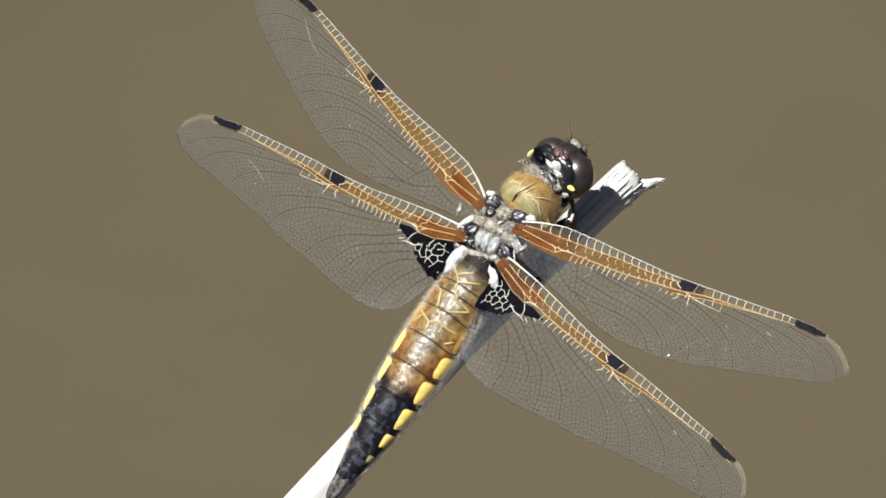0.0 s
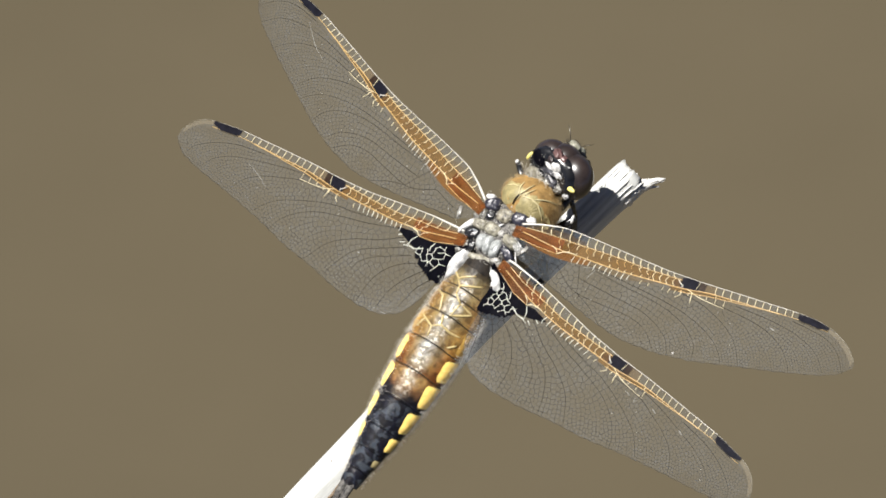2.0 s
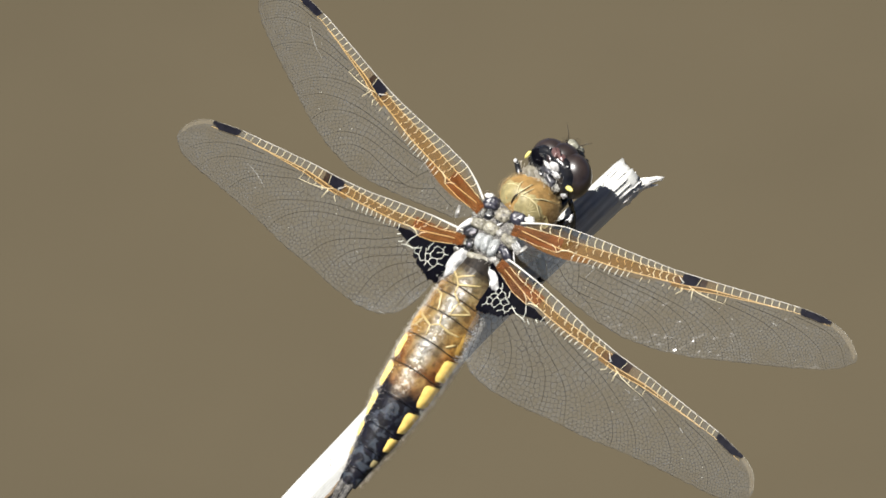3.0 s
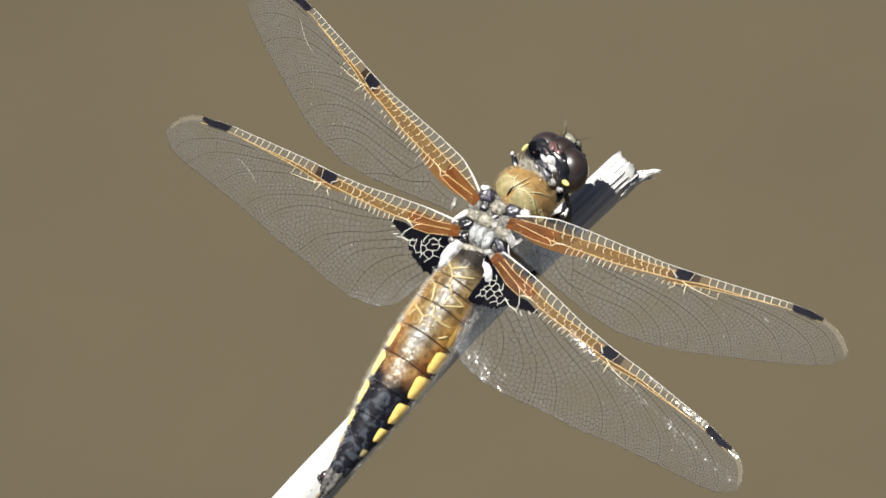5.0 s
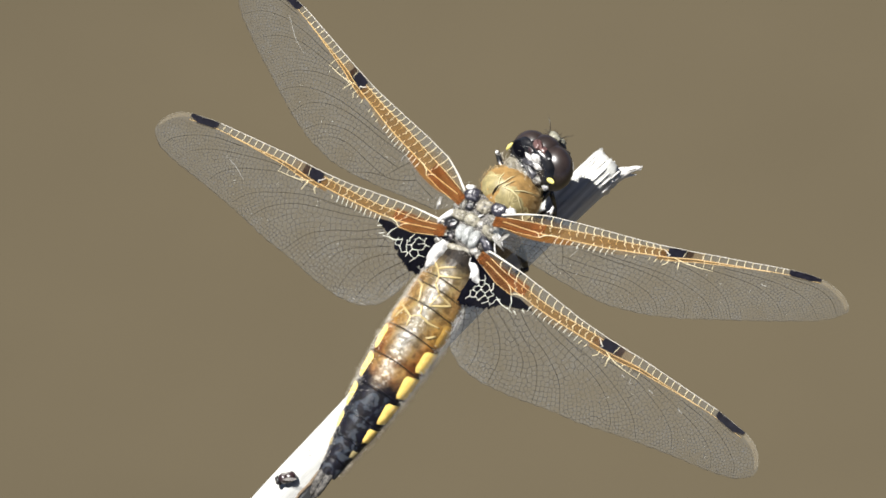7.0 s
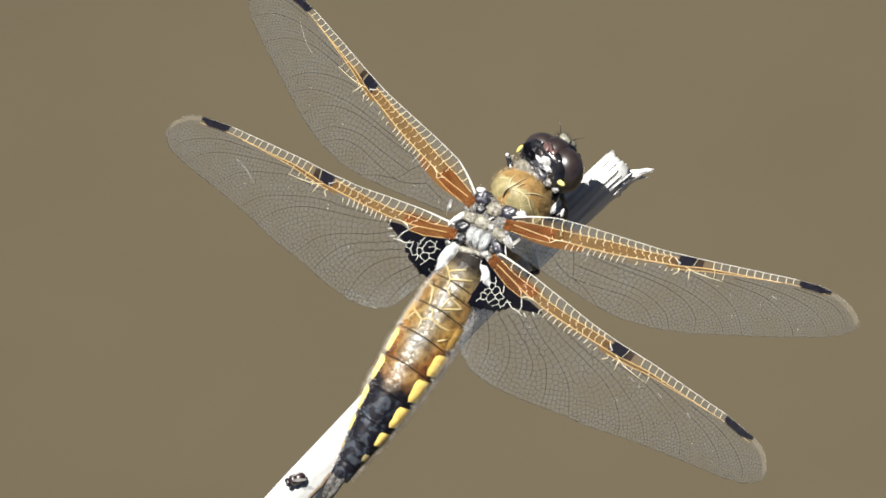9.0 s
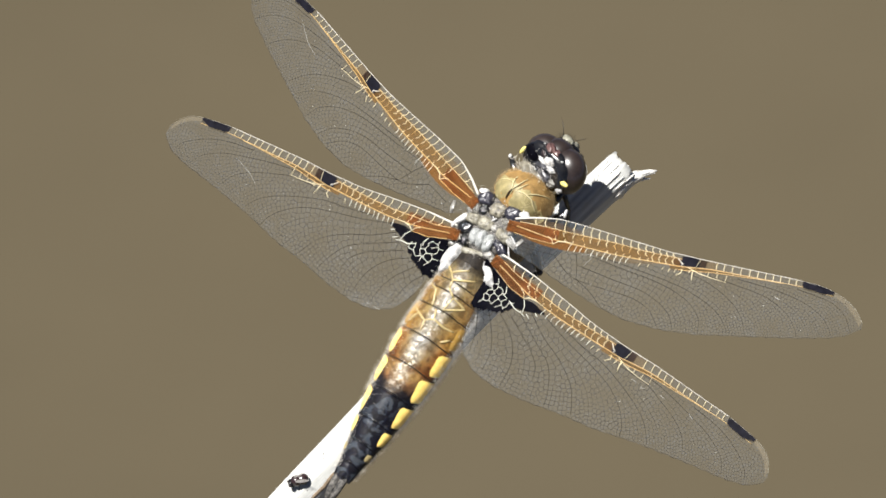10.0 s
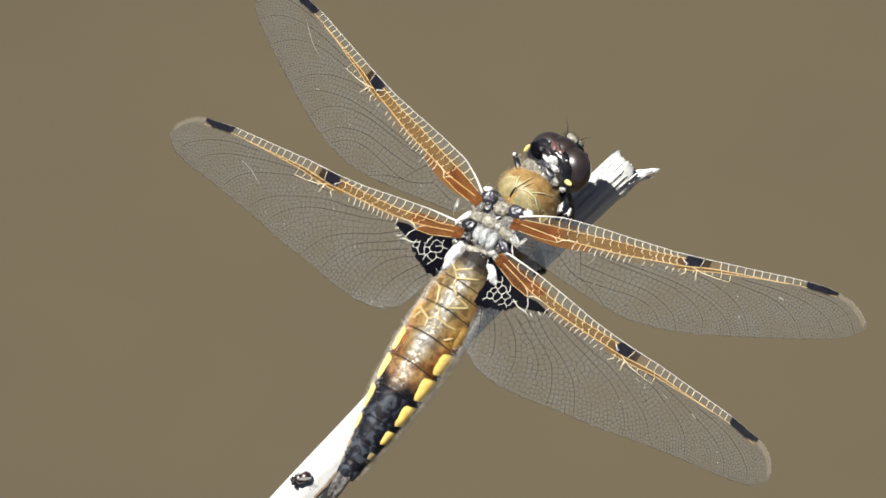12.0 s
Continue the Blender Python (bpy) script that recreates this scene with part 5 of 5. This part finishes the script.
        for pts in ([(3.3, -3.4), (4.2, -3.75), (5.0, -3.7), (5.6, -3.85)], [(4.5, -2.4), (4.95, -2.95), (5.15, -3.65)], [(2.2, -2.35), (2.5, -2.9), (2.4, -3.3)], [(6.3, -2.9), (6.7, -3.1)], [(5.6, -3.5), (6.1, -3.75)]):
            twig(pts, 0.052, M_LACE, "lace_vein", up=0.12)
        # the broad lobe beside the body, silvery in three fading layers
        for k in range(3):
            far = 4.6 + 1.6 * k
            patch(0.7, far, lambda x: min(black_low(x) - 0.05 if x < 7.3 else 9, trail(x) + 0.04 + (1.8 + 0.9 * k) * math.sin(math.pi * (x - 0.7) / (far - 0.7)) ** 0.6 + 0.3 * noise.noise(Vector((x, k, seed)))),
                  lambda x: trail(x) + 0.02, M_SILVER, "silvery_lobe", "silvery hind lobe of the wing", 40, 10, 0.022 + 0.004 * k)
    # long dark veins that sweep to the hind edge
    lines = []
    for pts in shape["veins"]:
        line = [p for p in glide(pts, 0.12) if p.y > trail(p.x) + 0.02 and p.x < ln - 0.2]
        lines.append(line)
        n = len(line)
        bm = rod(bmesh.new(), [at(p.x, p.y, 0.02) for p in line[::3]], [0.036 - 0.018 * i * 3 / n for i in range(len(line[::3]))], 5)
        part("long_vein", bm, M_VEIN, wing)
    # the net of small cells, in rows that follow the long veins and the lines half-way between neighbours
    ends = sorted((line for line in lines if line[-1].y < trail(line[-1].x) + 0.6), key=lambda line: line[-1].x)
    for one, two in zip(ends, ends[1:]):
        for share in (0.34, 0.67):
            lines.append([one[int((0.2 + 0.8 * k / 80) * (len(one) - 1))].lerp(two[int((0.2 + 0.8 * k / 80) * (len(two) - 1))], share) for k in range(81)])
    for fn, x0, x1 in ((lambda x: rad(x) - 0.45, root + 1.5, ln - 1.5), (lambda x: trail(x) + 0.05, 1.0, ln - 0.5)):
        lines.append([Vector((x0 + (x1 - x0) * i / 300, fn(x0 + (x1 - x0) * i / 300), 0)) for i in range(301)])

    def size(x, y):
        back = (y - trail(x)) / max(1, lead(x) - trail(x))
        return between([(0, 0.66), (10, 0.62), (18, 0.52), (26, 0.40), (ln, 0.30)], x) * (0.72 + 0.34 * min(1, 1.8 * max(0, back)))

    def open_sheet(x, y):
        return -0.3 < x < ln and trail(x) - 0.6 < y < min(lead(x) + 0.3, rad(x) + (0.2 if x > root else -0.8))

    def inside(x, y):
        return 0.3 < x < ln - 0.1 and trail(x) < y < min(lead(x) - 0.08, rad(x) - (0.1 if x > root + 1 else 1.0)) and not (hind and x < 7.2 and y > black_low(x))

    bm = bmesh.new()
    for p, q in cell_walls(sow(rnd, lines, size, open_sheet, (-0.3, ln, -11.8, 1.3), 26000)):
        if inside(*p) and inside(*q) and (p[0] - q[0]) ** 2 + (p[1] - q[1]) ** 2 < 1.2:
            strip(bm, [at(*p, 0.008), at(*q, 0.008)], (0.034 - 0.012 * p[0] / ln) * rnd.uniform(0.8, 1.25), 0.015)
    tagged(part("cell_net", bm, M_CELL, wing, "fine dark net of cells"), kind="stuff")
    # pale scratches, and wing glints laid on as pale marks
    for pts in MARKS[seed]:
        line = glide(pts, 0.2)
        n = len(line) - 1
        bm = rod(bmesh.new(), [at(p.x, p.y, 0.05) for p in line], [0.010 + 0.016 * math.sin(math.pi * i / n) if n > 3 else 0.04 for i in range(n + 1)], 5, 0.5)
        part("pale_mark", bm, M_SCRATCH_GLINT, wing, "pale mark painting a scratch or a glint")
    for i in range(9):
        x = rnd.uniform(4, ln - 3)
        y = trail(x) + (rad(x) - trail(x)) * rnd.uniform(0.15, 0.85)
        part("pale_mark", ball(bmesh.new(), at(x, y, 0.03), (rnd.uniform(0.02, 0.045), rnd.uniform(0.02, 0.035), 0.02), None, 5, 7), M_LACE, wing, "pale speck")
    for k, (x, y, r, mat) in enumerate(((-0.4, -0.05, 0.22, M_PALE), (-0.7, -0.9, 0.5, M_MOTTLE), (-0.6, -1.55, 0.42, M_MOTTLE), (-0.15, -0.6, 0.26, M_RUDDY))):
        part("root_plate", scute(at(x, y, -0.3), (r * 1.3, r), 25 * k, seed + k * 1.7, 0.2, 0.14), mat, wing, "small plate at the wing root")
    if not hind:
        bm = rod(bmesh.new(), [at(0.6, -3.3, 0.05), at(1.0, -2.75, 0.07), at(1.4, -2.1, 0.05)], [0.16, 0.26, 0.18], 8, 0.25)
        part("root_membrane", bm, M_PALE, wing, "pale stiff membrane at the root")
    return wing


WINGS = {
    "rf": (build_wing(FORE, False, True, 21), (3.23, -2.45, 3.0)),
    "rh": (build_wing(HIND, True, True, 22), (-0.55, -4.0, 3.0)),
    "lf": (build_wing(FORE, False, False, 23), (2.57, 3.05, 3.0)),
    "lh": (build_wing(HIND, True, False, 24), (-1.31, 2.58, 3.0)),
}


def wing_pose(key, sweep, lift, twist=0.0):
    """sweep: degrees from straight ahead to the left; lift: degrees above the level of the back; twist: about its length."""
    a = Vector((math.cos(radians(sweep)) * math.cos(radians(lift)), math.sin(radians(sweep)) * math.cos(radians(lift)), math.sin(radians(lift))))
    n = (Vector((0, 0, 1)) - a * a.z).normalized()
    c = n.cross(a)
    m = Matrix((a, c, n)).transposed().to_4x4()
    return Matrix.Translation(Vector(WINGS[key][1]) * MM) @ m @ pose(0, 0, 0, twist)


# ---------------------------------------------------------------- small fly
def build_fly():
    """A small black fly, in its own space: x ahead, z up, feet at z = 0."""
    fly = tagged(new("fly"), "tiny black fly walking down the bleached reed", "fly")
    part("body", blob((0.15, 0, 0.7), (0.6, 0.6, 0.58), None, 0.1, 1), M_MAROON, fly)
    part("tail", blob((-0.5, 0, 0.6), (0.7, 0.6, 0.5), pose(0, 0, 0, 0, -8), 0.08, 2), M_MAROON, fly)
    head = part("head", blob((0.8, 0, 0.62), (0.30, 0.46, 0.38), None, 0.05, 3), M_BLACK, fly)
    for y in (0.25, -0.25):
        part("eye", ball(bmesh.new(), (0.92, y, 0.74), (0.2, 0.2, 0.24)), M_EYE, head, "dark red-brown eye")
        bm = bmesh.new()
        g = []
        for i in range(9):
            u = i / 8
            w = 0.38 * math.sin(math.pi * (0.12 + 0.86 * u)) ** 0.7
            g.append([bm.verts.new((0.2 - 1.45 * u, y * 1.0 + (0.35 * u + w * (k / 3 - 0.5)) * (1 if y > 0 else -1), 1.26 - 0.3 * u + 0.03 * math.sin(k * 2 + i))) for k in range(4)])
        for a, b in zip(g, g[1:]):
            for k in range(3):
                bm.faces.new((a[k], b[k], b[k + 1], a[k + 1]))
        part("wing", bm, M_FLYWING, fly, "clear shiny wing")
        for x0, x1 in ((0.55, 1.15), (0.15, 0.15), (-0.2, -1.0)):
            s = 1 if y > 0 else -1
            bm = rod(bmesh.new(), [(x0, s * 0.3, 0.45), ((x0 + x1) / 2, s * 0.6, 0.6), (x1 * 0.85, s * 0.72, 0.02)], [0.06, 0.045, 0.025], 6)
            part("leg", bm, M_BLACK, fly)
    return fly


M_FLYWING = film("fly_wing", (0.55, 0.53, 0.5), 0.35, 0.12, 0.2, bump=0.2)
FLY = build_fly()


def fly_pose(x, y, turn):
    """On the reed's lit side, at x, y of the leaning frame, facing down the stalk but for turn degrees."""
    p = Vector((x, y, 0)) - REED_TOP
    s = Vector((p.x, p.y)).dot(Vector((REED_WAY.x, REED_WAY.y)).normalized())
    off = Vector((p.x, p.y)).dot(Vector((REED_SIDE.x, REED_SIDE.y)).normalized()) - 0.6 * math.sin(s / 47 * math.pi)
    r = soft(REED_GIRTH, s)
    a = math.asin(max(-0.9, min(0.9, off / r)))
    up = (REED_SIDE * math.sin(a) + REED_FACE * math.cos(a)).normalized()
    spot = REED_TOP + REED_WAY * s + REED_SIDE * 0.6 * math.sin(s / 47 * math.pi) + up * (r - 0.02)
    m = Matrix((REED_WAY, up.cross(REED_WAY), up)).transposed().to_4x4()
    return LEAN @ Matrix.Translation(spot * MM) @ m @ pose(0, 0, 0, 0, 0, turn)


# ---------------------------------------------------------------- movement
def motions():
    body = [(0, 5.64, 0.84, -1.17), (0.5, 5.73, 0.64, -0.8), (1, 5.67, 0.54, -0.22), (1.5, 5.66, 0.53, -0.18), (2, 5.70, 0.52, -0.07),
            (2.5, 5.65, 0.47, 0.0), (3, 5.69, 0.46, 0.04), (5, 5.47, 0.52, -1.31), (5.5, 6.0, 0.29, -0.28), (6, 5.98, 0.32, -0.7),
            (6.5, 5.95, 0.25, -0.46), (7, 5.9, 0.28, -0.44), (9, 5.85, 0.23, -0.07), (9.5, 5.9, 0.27, -0.19), (10, 5.88, 0.27, -0.14),
            (10.5, 5.84, 0.22, -0.17), (11, 5.83, 0.2, -0.11), (11.5, 5.81, 0.25, -0.8), (12, 5.98, 0.32, -0.32)]
    held = ((3.2, 3), (4.8, 3), (7.2, 7), (8.8, 9))   # moments at which it sits as at another
    stand = {t: body_pose(x, y, a) for t, x, y, a in body}
    stand.update({t: stand[like] for t, like in held})
    walk(dragonfly, sorted(stand.items(), key=lambda row: row[0]))
    times = [row[0] for row in body]
    sweeps = {}
    sweeps["rf"] = ((-69.6, -69.0, -69.1, -69.2, -69.1, -68.8, -68.0, -67.7, -64.9, -61.9, -61.3, -62.0, -63.6, -63.5, -63.5, -63.3, -63.6, -63.1, -63.6),
               (-4.0, -3.7, -3.6, -3.5, -3.8, -3.8, -4.8, -3.5, -5.9, -3.3, -2.6, -3.8, -4.8, -4.5, -4.7, -4.7, -5.0, -4.5, -5.1))
    sweeps["rh"] = ((-90.7, -90.3, -90.5, -90.5, -90.7, -90.5, -90.2, -89.5, -87.3, -84.3, -83.3, -85.3, -86.2, -85.9, -86.3, -85.9, -86.7, -86.3, -86.5),
               (-5.7, -6.2, -6.2, -6.2, -6.0, -6.4, -6.6, -4.2, -11.3, -11.6, -11.0, -11.3, -10.7, -11.4, -10.8, -11.1, -10.7, -10.5, -10.8))
    sweeps["lf"] = ((84.3, 83.9, 83.1, 83.2, 83.0, 82.6, 82.7, 85.0, 83.8, 84.0, 83.3, 83.4, 83.2, 83.1, 83.4, 83.1, 83.0, 83.9, 83.8),
               (-7.3, -7.4, -8.2, -8.0, -8.7, -8.9, -9.0, -8.3, -9.0, -9.0, -9.4, -9.2, -9.0, -9.5, -9.1, -9.3, -9.3, -9.1, -9.5))
    sweeps["lh"] = ((104.7, 104.4, 104.0, 104.1, 104.0, 103.8, 103.9, 106.4, 104.6, 105.3, 104.7, 104.8, 104.6, 104.6, 104.9, 104.5, 104.6, 105.7, 105.5),
               (-4.9, -4.7, -5.1, -4.8, -5.0, -5.2, -5.2, -4.3, -3.2, -3.6, -4.9, -4.6, -4.6, -4.4, -3.9, -4.9, -5.1, -4.4, -4.2))
    for key, (sweep, lift) in sweeps.items():
        fore = {"rf": -0.2, "rh": 0.9, "lf": -0.8, "lh": -0.9}[key]
        twist = {"rh": [(4.5, 0), (5, -2.2), (5.5, -0.5), (6, 0)], "rf": [(0, -8), (5, -8), (5.5, -12), (6, -21), (7, -23), (9, -14), (12, -13)]}.get(key, [(0, 0)])
        beat = {t: wing_pose(key, s + fore, l, between(twist, t)) for t, s, l in zip(times, sweep, lift)}
        beat.update({t: beat[like] for t, like in held})
        walk(WINGS[key][0], sorted(beat.items(), key=lambda row: row[0]))
    rest = pose(9.9 * MM, -0.25 * MM, 0.9 * MM, 0, 58, 0)
    up = pose(9.85 * MM, 0.1 * MM, 1.1 * MM, -4, 24, 13)
    walk(HEAD, [(0, rest), (5, rest), (10, rest), (11.3, rest), (11.4, up), (11.6, up), (11.8, up), (11.9, rest), (12, rest)])
    fly = [(0, -8.6, -21.2, 0), (3, -8.6, -21.2, 0), (4.2, -10.2, -23.0, -10), (4.8, -11.5, -24.3, -10), (5, -11.8, -24.5, -15), (5.5, -12.0, -24.8, -10), (6, -12.85, -25.0, -20),
           (6.5, -13.75, -25.45, -32), (7, -14.05, -25.3, -30), (9, -14.15, -25.25, -26), (12, -14.15, -25.15, -26)]
    low = pose(-1.3 * MM, -1.4 * MM, -0.8 * MM, 0, 0, 0)
    still = pose(0, 0, 0)
    walk(LEG_RAISED, [(0, low), (0.3, low), (0.6, still), (5, still), (10, still), (11.3, still), (11.4, pose(-1.0 * MM, 0.3 * MM, 0)), (11.8, pose(-1.0 * MM, 0.3 * MM, 0)), (11.9, still), (12, still)])
    walk(FLY, [(t, fly_pose(x, y, a)) for t, x, y, a in fly])


motions()
